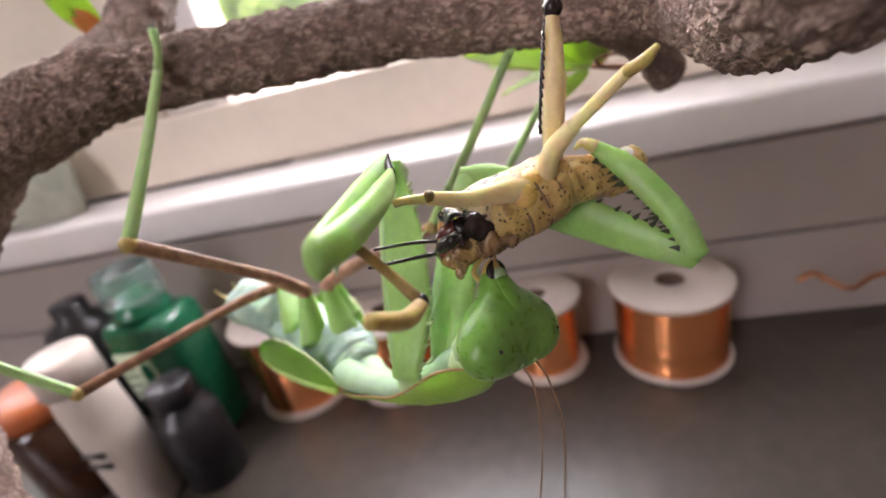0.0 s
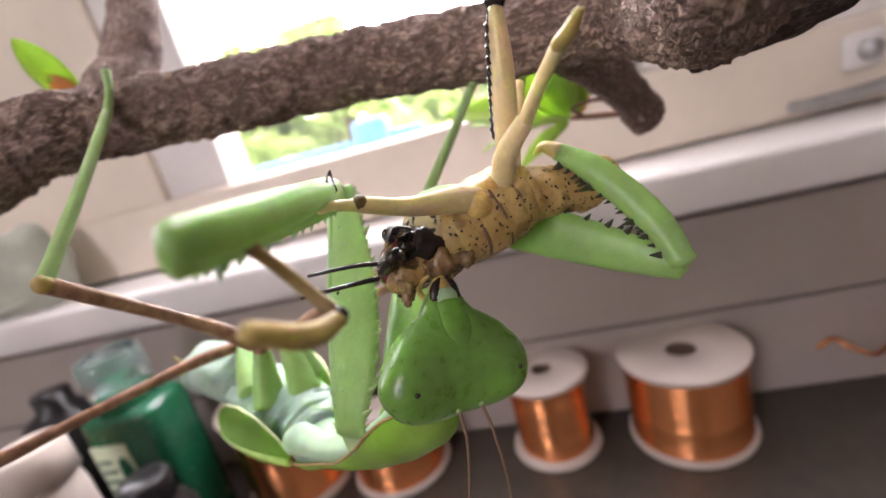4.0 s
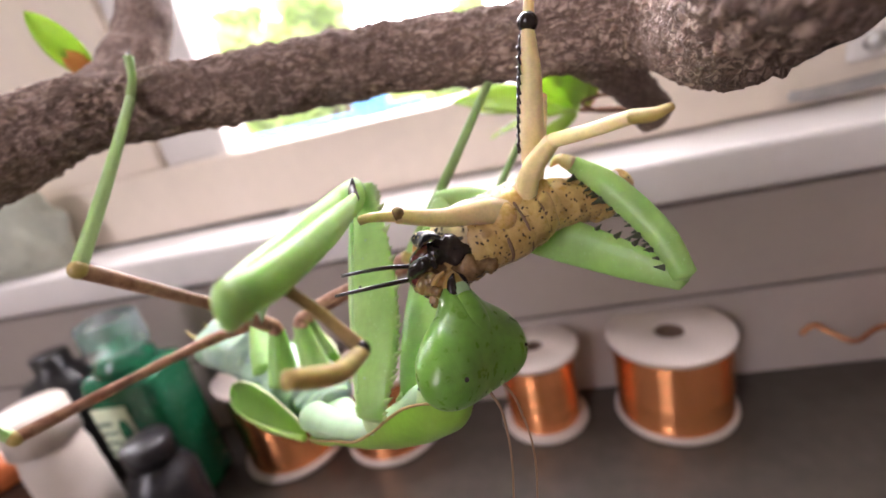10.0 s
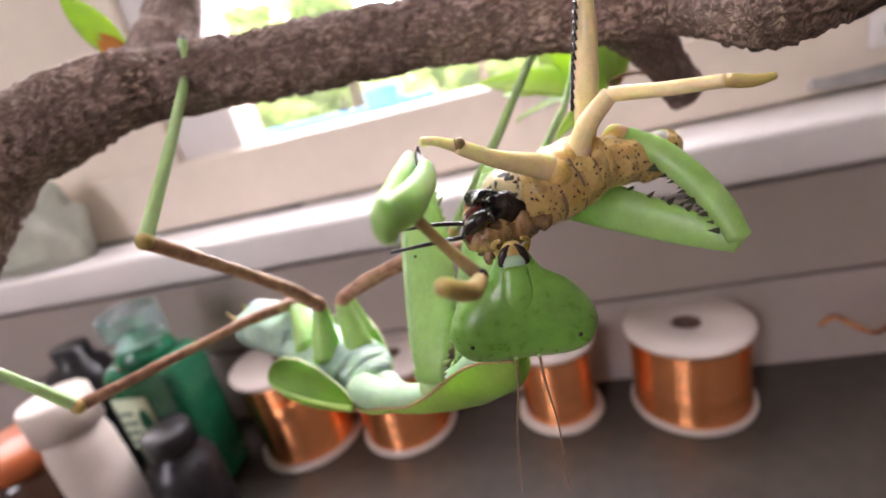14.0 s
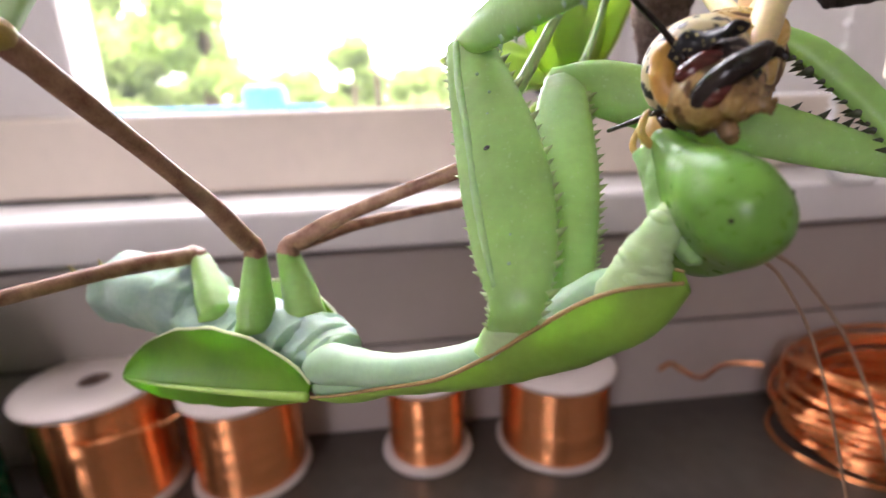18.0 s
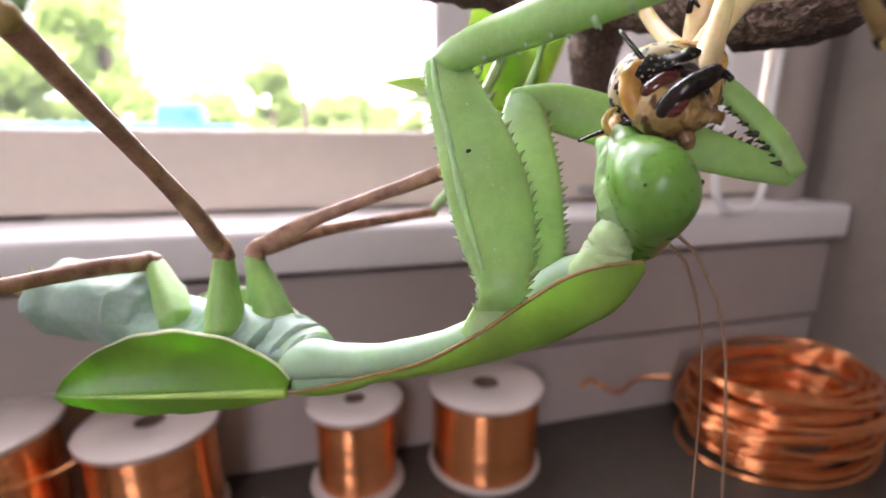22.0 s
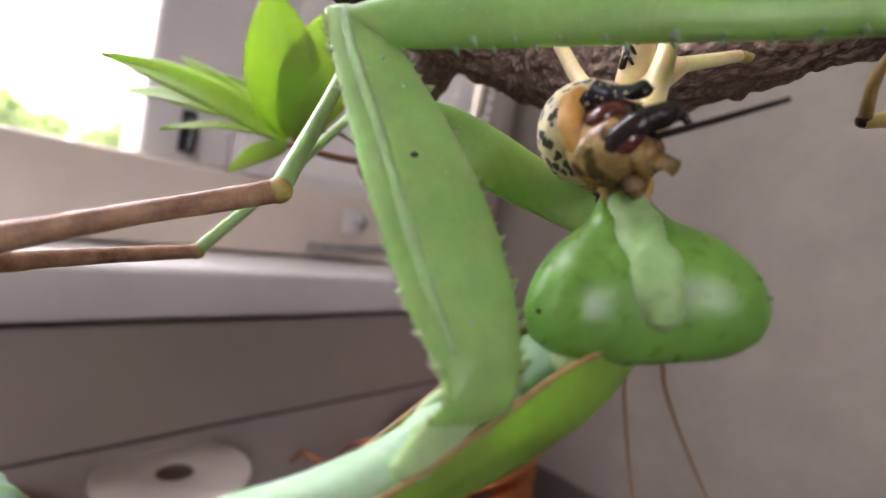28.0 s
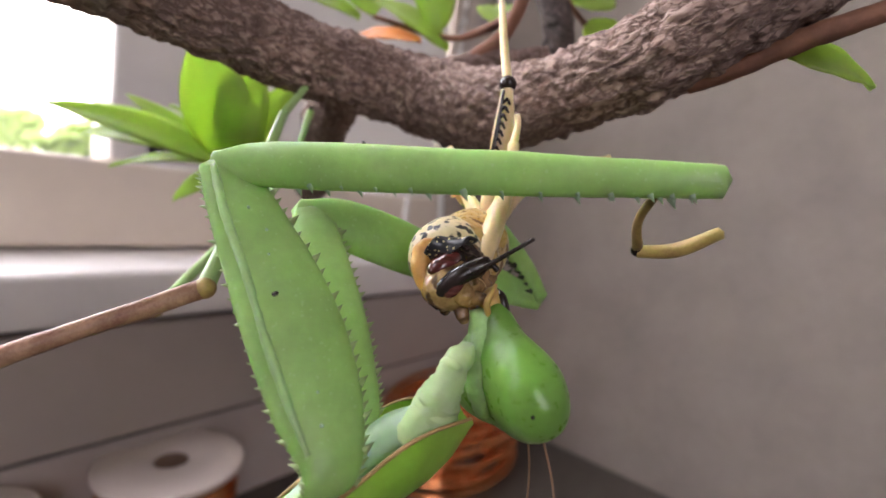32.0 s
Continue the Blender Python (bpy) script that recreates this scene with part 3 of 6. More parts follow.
part("top_rail", box(-1.1, 0.27, 0.2475, 0.283, 0.9001, 0.95, 0.0015), M["cream_paint"], win, smooth=False)
part("cover_strip", box(0.079, 0.094, 0.2440, 0.2488, 0.1540, 0.9, 0.0015), M["white_paint"], win, smooth=False)
cutout_shadow_free(part("pane", box(-0.1578, 0.0383, 0.264, 0.2665, 0.1537, 0.899, 0), M["glass"], win, "clear window glass", smooth=False))
cutout_shadow_free(part("pane", box(-1.1, -0.4203, 0.264, 0.2665, 0.1537, 0.899, 0), M["glass"], win, "clear window glass", smooth=False))
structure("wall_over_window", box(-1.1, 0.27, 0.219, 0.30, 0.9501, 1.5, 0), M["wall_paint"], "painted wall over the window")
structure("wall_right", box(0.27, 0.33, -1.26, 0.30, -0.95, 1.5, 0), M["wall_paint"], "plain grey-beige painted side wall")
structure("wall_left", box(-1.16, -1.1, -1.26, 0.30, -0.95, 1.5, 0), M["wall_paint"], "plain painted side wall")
bm = box(-1.1, 0.27, -1.26, -1.2, -0.95, 0.2, 0)
box(-1.1, 0.27, -1.26, -1.2, 1.15, 1.5, 0, bm)
box(-0.42, 0.27, -1.26, -1.2, 0.2, 1.15, 0, bm)
box(-1.1, -1.0, -1.26, -1.2, 0.2, 1.15, 0, bm)
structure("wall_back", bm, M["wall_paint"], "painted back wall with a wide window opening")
structure("floor", box(-1.16, 0.33, -1.26, 0.30, -0.999, -0.95, 0), M["bench_top"], "dark floor")
structure("ceiling", box(-1.16, 0.33, -1.26, 0.30, 1.5, 1.55, 0), M["white_paint"], "white ceiling")
structure("ledge_outside", box(-1.2, 0.4, 0.30, 0.42, 0.10, 0.1495, 0.002), M["cream_paint"], "outer window ledge")
g = bmesh.new()
bmesh.ops.create_grid(g, x_segments=60, y_segments=60, size=400)
bmesh.ops.translate(g, verts=g.verts, vec=(0, 0, -1.001))
structure("ground", g, M["grass"], "grassy ground outside")

structure("backdrop", box(-350, 310, 90, 90.5, -1.0, 420, 0), M["sky_glow"], "bright white overcast sky behind the garden")

# trunking, pipe and bead chain in the corner
trunking = thing("white_pipe", (0.252, 0.235, 0.1157), "white vertical pipe in the corner beside the window", "pipe")
part("tube", lathe([(0.0, 0.0), (0.009, 0.0), (0.011, 0.002), (0.011, 0.80), (0.0, 0.80)], 32, at=(0.252, 0.235, 0.1157)), M["panel_paint"], trunking)
chain = thing("bead_chain", (0.193, 0.2000, 0.30), "white bead chain of a window blind hanging in a loop", "chain")
LOOP = spline([(0.198, 0.2, 0.36), (0.195, 0.2, 0.22), (0.194, 0.2, 0.165), (0.197, 0.2, 0.134), (0.192, 0.199, 0.1185), (0.183, 0.199, 0.1162), (0.172, 0.199, 0.1185), (0.166, 0.199, 0.132), (0.166, 0.2, 0.165), (0.167, 0.2, 0.36)], 132)
for p in LOOP:
    part("bead", ball(p, 0.0019, u=8, v=6), M["chain_white"], chain)
part("cord", tube(LOOP, [0.0005, 0.0005], 132, 6), M["chain_white"], chain)

# ---- outside ----
blue = thing("blue_hose", (-0.18, 0.345, 0.150), "bright blue hose with a clamp on the outer ledge", "hose")
part("hose", tube([(-0.300, 0.372, 0.1800), (-0.262, 0.352, 0.1690), (-0.243, 0.345, 0.1580), (-0.2, 0.342, 0.1555), (-0.10, 0.335, 0.1550), (-0.06, 0.335, 0.1548)], [0.0026] * 6, 50, 12, flat=0.7), M["sky_blue"], blue)
part("clamp", box(-0.108, -0.083, 0.328, 0.343, 0.1520, 0.1690, 0.004), M["sky_blue"], blue)
stake = thing("stake", (-0.0245, 0.306, 0.1497), "short dark wooden stake outside the window", "stake")
part("shaft", tube([(-0.0245, 0.306, 0.1497), (-0.0248, 0.306, 0.172)], [0.0018, 0.0013], 6, 8, rough=0.0002), M["post"], stake)


def tree(at, height, spread, leaves, name, label, size=0.16, trunk_share=0.25, seed=1):
    rng = random.Random(seed)
    at = Vector(at)
    ob = thing(name, at, label, "tree" if "tree" in name else "bush")
    bm = tube([at, at + Vector((0.02 * height, 0, height * 0.5)), at + Vector((-0.01 * height, 0, height * 0.92))], [height * 0.035, height * 0.02, height * 0.006], 10, 8, rough=height * 0.003, freq=3)
    centres = []
    for i in range(16):
        w, up = rng.uniform(0, 6.283), rng.uniform(trunk_share, 0.95)
        r = spread * (1.05 - up * 0.75) * rng.uniform(0.45, 1.0)
        a = at + Vector((0, 0, height * up * 0.9))
        b = a + Vector((math.cos(w) * r, math.sin(w) * r, height * rng.uniform(0.0, 0.12)))
        tube([a, a.lerp(b, 0.5) + Vector((0, 0, height * 0.03)), b], [height * 0.011, height * 0.007, height * 0.003], 5, 5, bm=bm)
        centres += [(b, rng.uniform(0.14, 0.28) * spread), (a.lerp(b, 0.6), rng.uniform(0.12, 0.24) * spread)]
    part("trunk", bm, M["post"], ob)
    bm = bmesh.new()
    for i in range(leaves):
        c, r = rng.choice(centres)
        d = Vector((rng.gauss(0, 1), rng.gauss(0, 1), rng.gauss(0, 0.8))).normalized() * r * rng.uniform(0.3, 1.15)
        p = c + d
        u = Vector((rng.gauss(0, 1), rng.gauss(0, 1), rng.gauss(0, 1))).normalized()
        w = u.orthogonal().normalized()
        s = size * rng.uniform(0.5, 1.2)
        q = [bm.verts.new(p + u * s), bm.verts.new(p + w * s * 0.45), bm.verts.new(p - u * s), bm.verts.new(p - w * s * 0.45)]
        bm.faces.new(q)
    part("crown", bm, M["tree_leaf"], ob, smooth=False)
    return ob


tree((-4.6, 13.5, -1.0), 6.6, 2.1, 6600, "tree", "tall airy green tree in the garden", 0.173, 0.25, 3)
tree((-7.9, 15.0, -1.0), 4.0, 2.6, 5720, "tree", "broad bright green garden tree", 0.208, 0.15, 4)
tree((-1.2, 17.5, -1.0), 3.6, 1.5, 4400, "tree", "round green garden tree", 0.173, 0.2, 5)
tree((1.2, 19.0, -1.0), 2.6, 2.4, 3960, "bush", "low green hedge bush", 0.184, 0.05, 6)
tree((-3.2, 19.5, -1.0), 2.5, 2.6, 3960, "bush", "low green hedge bush", 0.184, 0.05, 7)
tree((4.6, 18.5, -1.0), 2.3, 2.4, 3520, "bush", "low green hedge bush", 0.184, 0.05, 8)
tree((-11.5, 16.5, -1.0), 5.2, 3.0, 5280, "tree", "tall green garden tree", 0.208, 0.15, 9)
tree((-6.3, 21.0, -1.0), 2.8, 3.0, 3960, "bush", "low green hedge bush", 0.184, 0.05, 10)

rng = random.Random(21)
for i in range(14):
    tree((-11.5 + 1.35 * i, 22.0 + rng.uniform(-1, 1.5), -1.0), rng.uniform(2.3, 3.1), rng.uniform(1.5, 2.1), 1500, "bush", "low green hedge bush", 0.2, 0.05, 30 + i)
tree((-9.6, 18.0, -1.0), 5.6, 2.6, 4200, "tree", "tall green garden tree", 0.2, 0.15, 50)
tree((-6.2, 16.5, -1.0), 5.8, 1.9, 4200, "tree", "tall airy green tree in the garden", 0.19, 0.2, 51)

# ---- copper wire ----


def spool(at, core, flange, height, hole, seed, label, tail=None):
    x, y = at
    ob = thing("wire_spool", (x, y, 0.0), label, "wire spool", "copper wire spools on the bench")
    t = 0.0022
    o = (x, y, 0)
    part("bottom_flange", lathe([(hole, 0), (flange, 0), (flange + 0.0003, 0.0006), (flange, t), (core * 0.6, t)], 48, at=o), M["plastic"], ob)
    part("top_flange", lathe([(core * 0.6, height - t), (flange, height - t), (flange + 0.0003, height - 0.0006), (flange - 0.0008, height), (hole, height), (hole - 0.0006, height - 0.0008), (hole - 0.0006, 0.004)], 48, at=o), M["plastic"], ob)
    part("hub", lathe([(0.0, height - 0.0060), (hole - 0.0008, height - 0.0058), (hole - 0.0007, height - 0.0010)], 32, at=o), M["hub_brown"], ob, "dark brown hollow hub")
    # the winding: fine ridges of wire, uneven along the height
    rng = random.Random(seed)
    prof, h = [], t
    pitch = 0.00105
    while h < height - t - pitch * 0.5:
        r = core + 0.00022 * noise.noise((h * 170, seed, 0)) + 0.00002 * rng.uniform(-1, 1)
        prof += [(r - 0.00026, h), (r - 0.00008, h + pitch * 0.2), (r, h + pitch * 0.5), (r - 0.00008, h + pitch * 0.8)]
        h += pitch
    part("winding", lathe(prof, 64, at=o), M["copper"], ob)
    return ob


spool((0.0495, 0.1985), 0.0245, 0.0262, 0.0410, 0.0068, 1, "large white plastic spool wound with bright copper wire")
spool((-0.0105, 0.2000), 0.0170, 0.0205, 0.0410, 0.0052, 2, "narrow white plastic spool wound with copper wire")
spool((-0.0890, 0.1985), 0.0228, 0.0248, 0.0440, 0.0060, 3, "white plastic spool wound with copper wire")
spool((-0.1445, 0.1960), 0.0245, 0.0275, 0.0520, 0.0065, 4, "wide white plastic spool wound with copper wire")
coil = thing("wire_coil", (0.192, 0.176, 0.0), "loose coil of thick copper wire lying on the bench", "wire coil")
rng = random.Random(5)
for i in range(38):
    lay, k = i % 8, i // 8
    rx, ry = 0.051 - 0.0042 * k + rng.uniform(-0.004, 0.003), 0.035 - 0.0034 * k + rng.uniform(-0.003, 0.002)
    z = 0.0012 + lay * 0.0050 + rng.uniform(0, 0.003)
    tx, ty, ph = rng.uniform(-0.10, 0.10), rng.uniform(-0.12, 0.12), rng.uniform(0, 6.28)
    pts = []
    for q in range(41):
        w = 2 * math.pi * q / 40 + ph
        x, y = rx * math.cos(w) * (1 + 0.012 * math.sin(3 * w + i)), ry * math.sin(w)
        pts.append((0.200 + x, 0.174 + y, max(0.0012, z + x * tx + y * ty + 0.0012 * math.sin(2 * w + i))))
    part("wire_turn", tube(pts, [0.0011] * 3, 60, 7, cap=False), M["copper"], coil)
part("wire_end", tube([(0.1375, 0.181, 0.040), (0.128, 0.192, 0.0345), (0.1235, 0.200, 0.023), (0.118, 0.208, 0.0235), (0.1135, 0.2105, 0.026), (0.108, 0.2105, 0.0225)], [0.0010] * 4, 40, 8), M["copper"], coil)

# ---- the tree that stands on the bench ----
bonsai = thing("bonsai_tree", mm(-56, 18, 0), "old brown bonsai tree with rough bark and small green leaves", "bonsai tree")
part("trunk", tube([mm(-56, 18, 0), mm(-57, 18, 60), mm(-58, 20, 110), mm(-66, 29, 138), mm(-72, 42, 154), mm(-67, 48, 164), mm(-57, 50, 170)], [0.009, 0.008, 0.006, 0.0050, 0.0052, 0.0056, 0.0048], 260, 72, rough=0.0005, freq=200, bark=0.0004), M["bark"], bonsai)
branch = part("branch", tube([mm(-57, 48, 168), mm(-46, 52.5, 170.6), mm(-38, 56, 170.1), mm(-16, 61, 169.1), mm(2, 60, 167.4), mm(14, 56, 166.4), mm(17.2, 47.5, 164.6), mm(15.0, 36, 165), mm(13.8, 25.5, 168.4), mm(16.6, 16, 174.8), mm(22, 9, 183), mm(32, 2, 200)],
    [0.0050, 0.0042, 0.0038, 0.0038, 0.0039, 0.0043, 0.0047, 0.0038, 0.0037, 0.0032, 0.003, 0.0028], 620, 110, rough=0.00035, freq=260, bark=0.00034), M["bark"], bonsai)
KNOT, out = mm(11.0, 25.0, 166.9), Vector((-0.85, -0.28, -0.45)).normalized()
across = out.orthogonal().normalized()
for i, r in enumerate((0.0019, 0.0011, 0.0004)):
    ring = [KNOT - out * 0.0003 * (2 - i) + (across * math.cos(w) + out.cross(across) * 0.8 * math.sin(w)) * r for w in [k * math.pi / 8 for k in range(17)]]
    part("knot_ring", tube(ring, [0.00055, 0.00045, 0.00055], 64, 18, side=out, rough=0.0002, freq=500, bark=0.0001, cap=False), M["bark"], bonsai, "raised ring of a lost twig's scar")
part("stub", tube([mm(9, 61, 166), mm(13, 69, 162.5), mm(18, 77.5, 157.5), mm(21, 82.5, 153.6)], [0.0034, 0.0030, 0.0026, 0.0030], 90, 44, rough=0.0003, freq=300, bark=0.0002), M["bark"], bonsai, "short cut branch stub")
part("back_limb", tube([mm(-62, 66, 171), mm(-59, 80, 178), mm(-59, 92, 192), mm(-62, 104, 214)], [0.0045, 0.0048, 0.0042, 0.0036], 100, 48, rough=0.0004, freq=250, bark=0.0002), M["bark"], bonsai)
part("side_limb", tube([mm(17, 50, 162.5), mm(26.3, 48, 163.4), mm(29.1, 45.5, 168.2), mm(30.5, 45.2, 177.1), mm(31, 49.4, 188), mm(33, 50, 205)], [0.0030, 0.0024, 0.0021, 0.0020, 0.0019, 0.0016], 100, 36, rough=0.0002, freq=400, bark=0.00016), M["bark_dark"], bonsai)
part("twig", tube([mm(9, 64, 168), mm(13.3, 65.2, 169.8), mm(17.9, 59.5, 170), mm(22.4, 51.2, 171.7), mm(27.8, 44.9, 173.7)], [0.0017, 0.0015, 0.0012, 0.0011, 0.0009], 110, 24, rough=0.0003, freq=500, bark=0.00014), M["bark"], bonsai)
part("twig", tube([mm(21.5, 52.5, 171.4), mm(23.4, 49, 175), mm(24.2, 47.1, 180), mm(28, 48, 188)], [0.0010, 0.0009, 0.0008, 0.0006], 30, 12, rough=0.00015, freq=700), M["twig"], bonsai)
part("twig", tube([mm(14.5, 24.5, 165.5), mm(15.4, 20, 167.4), mm(16.6, 15.5, 169.4), mm(19, 10, 172)], [0.0010, 0.0009, 0.0008, 0.0006], 30, 12, rough=0.00015, freq=700), M["twig"], bonsai)
part("twig", tube([mm(20.5, 81, 154.6), mm(17, 87, 154.5), mm(11.8, 92.5, 155)], [0.0008, 0.0006, 0.0005], 14, 8, rough=0.0001), M["twig"], bonsai)
part("curled_twig", tube([mm(19.5, 82, 155.6), mm(15, 84, 157.4), mm(11.5, 86.5, 156.8), mm(13.5, 88, 155)], [0.0004, 0.0003, 0.0003, 0.0002], 24, 6), M["twig"], bonsai)


def leaf(parent, base, tip, width, up, mat="leaf", bend=0.08, name="leaf", fold=0.18, teeth=0.0):
    """A leaf blade with a fold along the midrib, a little thickness and a point."""
    base, tip = Vector(base), Vector(tip)
    d = tip - base
    n = d.length
    d.normalize()
    up = Vector(up)
    up = (up - d * up.dot(d)).normalized()
    s = d.cross(up)
    bm = bmesh.new()
    rows = 18
    top, low = [], []
    for i in range(rows + 1):
        t = i / rows
        w = width * (max(0.0, math.sin(math.pi * min(1, t**0.85 * 0.97 + 0.03))) ** 0.75) * (1 if t < 0.98 else 0.3)
        if teeth:
            w *= 1 + teeth * (i % 2)
        c = base + d * n * t + up * (bend * n * math.sin(math.pi * t) - 0.5 * bend * n * t * t)
        a, b = [], []
        for k in range(7):
            q = k / 3 - 1
            p = c + s * q * w + up * (abs(q) * fold * width - 0.02 * width * math.cos(q * 9 + t * 20))
            a.append(bm.verts.new(p + up * 0.00012 * (1 - abs(q))))
            b.append(bm.verts.new(p - up * 0.00012))
        top.append(a)
        low.append(b)
    for i in range(rows):
        for k in range(6):
            bm.faces.new((top[i][k], top[i][k + 1], top[i + 1][k + 1], top[i + 1][k]))
            bm.faces.new((low[i][k + 1], low[i][k], low[i + 1][k], low[i + 1][k + 1]))
    for k, j in ((0, 0), (6, 6)):
        for i in range(rows):
            q = (top[i][k], top[i + 1][k], low[i + 1][j], low[i][j])
            bm.faces.new(q if k == 0 else q[::-1])
    return part(name, bm, M[mat], parent)


B = mm(11.6, 92.7, 155)
leaf(bonsai, B, mm(-10.7, 100.1, 161.1), 0.0030, (-0.75, -0.32, 0.62))
leaf(bonsai, mm(3.5, 96, 156.8), mm(-6.7, 103.1, 157.7), 0.0020, (-0.6, -0.3, 0.75))
leaf(bonsai, mm(11, 93.5, 156.5), mm(-0.3, 105.3, 165.0), 0.0014, (-0.75, -0.3, 0.5))
leaf(bonsai, mm(11, 93.8, 157), mm(7.5, 107, 165), 0.0020, (0.5, -0.7, 0.5))
leaf(bonsai, mm(12, 92, 156), mm(4.5, 90, 174.5), 0.0052, (-0.5, -0.8, 0.1))
leaf(bonsai, mm(12, 91.5, 156), mm(11.5, 86, 174), 0.0042, (-0.6, -0.7, 0.1))
leaf(bonsai, mm(12.5, 91.5, 156), mm(17.5, 84, 170), 0.0030, (-0.6, -0.7, 0.2))
leaf(bonsai, B, mm(-4.6, 95.0, 153.4), 0.0017, (-0.3, -0.35, 0.9))
leaf(bonsai, mm(11, 91.5, 154.6), mm(1.5, 88, 149.2), 0.0016, (0.1, -0.5, 0.8))
leaf(bonsai, mm(12.5, 92, 155.5), mm(15.5, 88, 162), 0.0018, (-0.5, -0.7, 0.1), "leaf_orange")
leaf(bonsai, mm(22.1, 61.7, 175.1), mm(15.4, 69.4, 174.3), 0.0026, (-0.3, -0.5, 0.8), "leaf_orange")
leaf(bonsai, mm(25.9, 60.2, 175), mm(20.0, 71.1, 182), 0.0026, (-0.4, -0.5, 0.7))
leaf(bonsai, mm(20, 73, 179), mm(12.5, 80, 181), 0.0030, (-0.3, -0.5, 0.8))
leaf(bonsai, mm(22, 72, 180), mm(22, 80, 188), 0.0030, (-0.5, -0.5, 0.5))
leaf(bonsai, mm(26, 62, 178), mm(25, 66, 189), 0.0030, (-0.6, -0.5, 0.4))
leaf(bonsai, mm(40.6, 46.7, 182), mm(44.6, 40.6, 176.4), 0.0030, (-0.7, -0.4, 0.3), teeth=0.06)
leaf(bonsai, mm(38, 48, 184), mm(45, 45, 187), 0.0034, (-0.7, -0.5, 0.5), teeth=0.06)
leaf(bonsai, mm(37, 50, 185), mm(35, 54, 194), 0.0030, (-0.7, -0.5, 0.3))
leaf(bonsai, mm(32, 56, 180), mm(38, 62, 186), 0.0030, (-0.7, -0.5, 0.3))
leaf(bonsai, mm(-62, 76, 178), mm(-68, 75, 189), 0.0024, (0.4, -0.8, 0.2))
leaf(bonsai, mm(-62, 76, 178), mm(-64.5, 74.5, 182.5), 0.0016, (0.4, -0.8, 0.2), "leaf_orange")
leaf(bonsai, mm(17.5, 19, 168), mm(24, 13, 167), 0.0022, (-0.5, -0.6, 0.6))
part("twig", tube([mm(31, 49.4, 186), mm(36, 49, 185), mm(40.6, 46.7, 182)], [0.0006, 0.0005, 0.0004], 12, 6), M["twig"], bonsai)
part("twig", tube([mm(24.2, 47.5, 178), mm(26, 55, 177), mm(26, 61, 177), mm(22, 72, 180)], [0.0007, 0.0006, 0.0005, 0.0004], 16, 6), M["twig"], bonsai)
part("twig", tube([mm(-60, 70, 173), mm(-61.5, 74, 176), mm(-62, 76, 178)], [0.0006, 0.0005, 0.0004], 8, 6), M["twig"], bonsai)

# ---- the praying mantis ----
mantis = thing("praying_mantis", mm(-26, 43, 134), "bright green praying mantis hanging upside down and eating a locust", "mantis")
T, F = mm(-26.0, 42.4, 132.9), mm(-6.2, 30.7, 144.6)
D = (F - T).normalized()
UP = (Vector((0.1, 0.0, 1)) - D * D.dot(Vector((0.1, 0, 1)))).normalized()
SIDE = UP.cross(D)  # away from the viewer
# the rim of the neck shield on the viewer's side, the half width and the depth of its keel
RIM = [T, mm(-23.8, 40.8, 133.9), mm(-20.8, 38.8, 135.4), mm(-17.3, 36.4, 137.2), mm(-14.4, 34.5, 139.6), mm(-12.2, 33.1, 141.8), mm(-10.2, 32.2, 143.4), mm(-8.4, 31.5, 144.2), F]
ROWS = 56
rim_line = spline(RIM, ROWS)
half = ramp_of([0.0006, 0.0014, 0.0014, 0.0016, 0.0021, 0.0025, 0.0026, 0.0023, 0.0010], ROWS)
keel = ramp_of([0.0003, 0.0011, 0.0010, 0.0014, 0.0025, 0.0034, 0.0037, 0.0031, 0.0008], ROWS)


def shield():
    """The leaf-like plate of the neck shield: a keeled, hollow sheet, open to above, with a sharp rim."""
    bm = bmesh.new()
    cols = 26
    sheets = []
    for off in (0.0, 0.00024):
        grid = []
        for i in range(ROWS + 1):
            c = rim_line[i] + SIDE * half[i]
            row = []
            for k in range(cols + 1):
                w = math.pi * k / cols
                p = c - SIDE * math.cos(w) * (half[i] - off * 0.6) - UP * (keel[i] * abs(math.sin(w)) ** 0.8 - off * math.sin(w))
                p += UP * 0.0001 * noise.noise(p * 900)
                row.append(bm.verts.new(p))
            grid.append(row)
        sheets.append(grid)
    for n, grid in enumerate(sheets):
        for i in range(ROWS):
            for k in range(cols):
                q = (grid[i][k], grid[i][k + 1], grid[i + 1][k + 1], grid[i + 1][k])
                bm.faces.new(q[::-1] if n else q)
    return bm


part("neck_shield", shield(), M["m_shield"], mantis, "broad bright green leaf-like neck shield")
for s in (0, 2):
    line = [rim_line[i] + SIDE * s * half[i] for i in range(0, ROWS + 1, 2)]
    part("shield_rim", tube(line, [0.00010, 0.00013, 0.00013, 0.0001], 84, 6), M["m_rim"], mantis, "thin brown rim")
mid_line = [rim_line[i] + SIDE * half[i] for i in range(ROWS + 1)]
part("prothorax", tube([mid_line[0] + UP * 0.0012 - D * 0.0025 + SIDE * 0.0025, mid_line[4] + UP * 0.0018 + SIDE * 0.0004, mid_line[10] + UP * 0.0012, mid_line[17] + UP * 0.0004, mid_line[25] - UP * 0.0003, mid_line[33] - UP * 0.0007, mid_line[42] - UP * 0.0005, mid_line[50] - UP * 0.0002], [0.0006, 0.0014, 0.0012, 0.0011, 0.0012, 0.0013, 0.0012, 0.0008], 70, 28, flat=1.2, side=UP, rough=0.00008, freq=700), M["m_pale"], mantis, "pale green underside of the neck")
S1 = SIDE * 0.0009
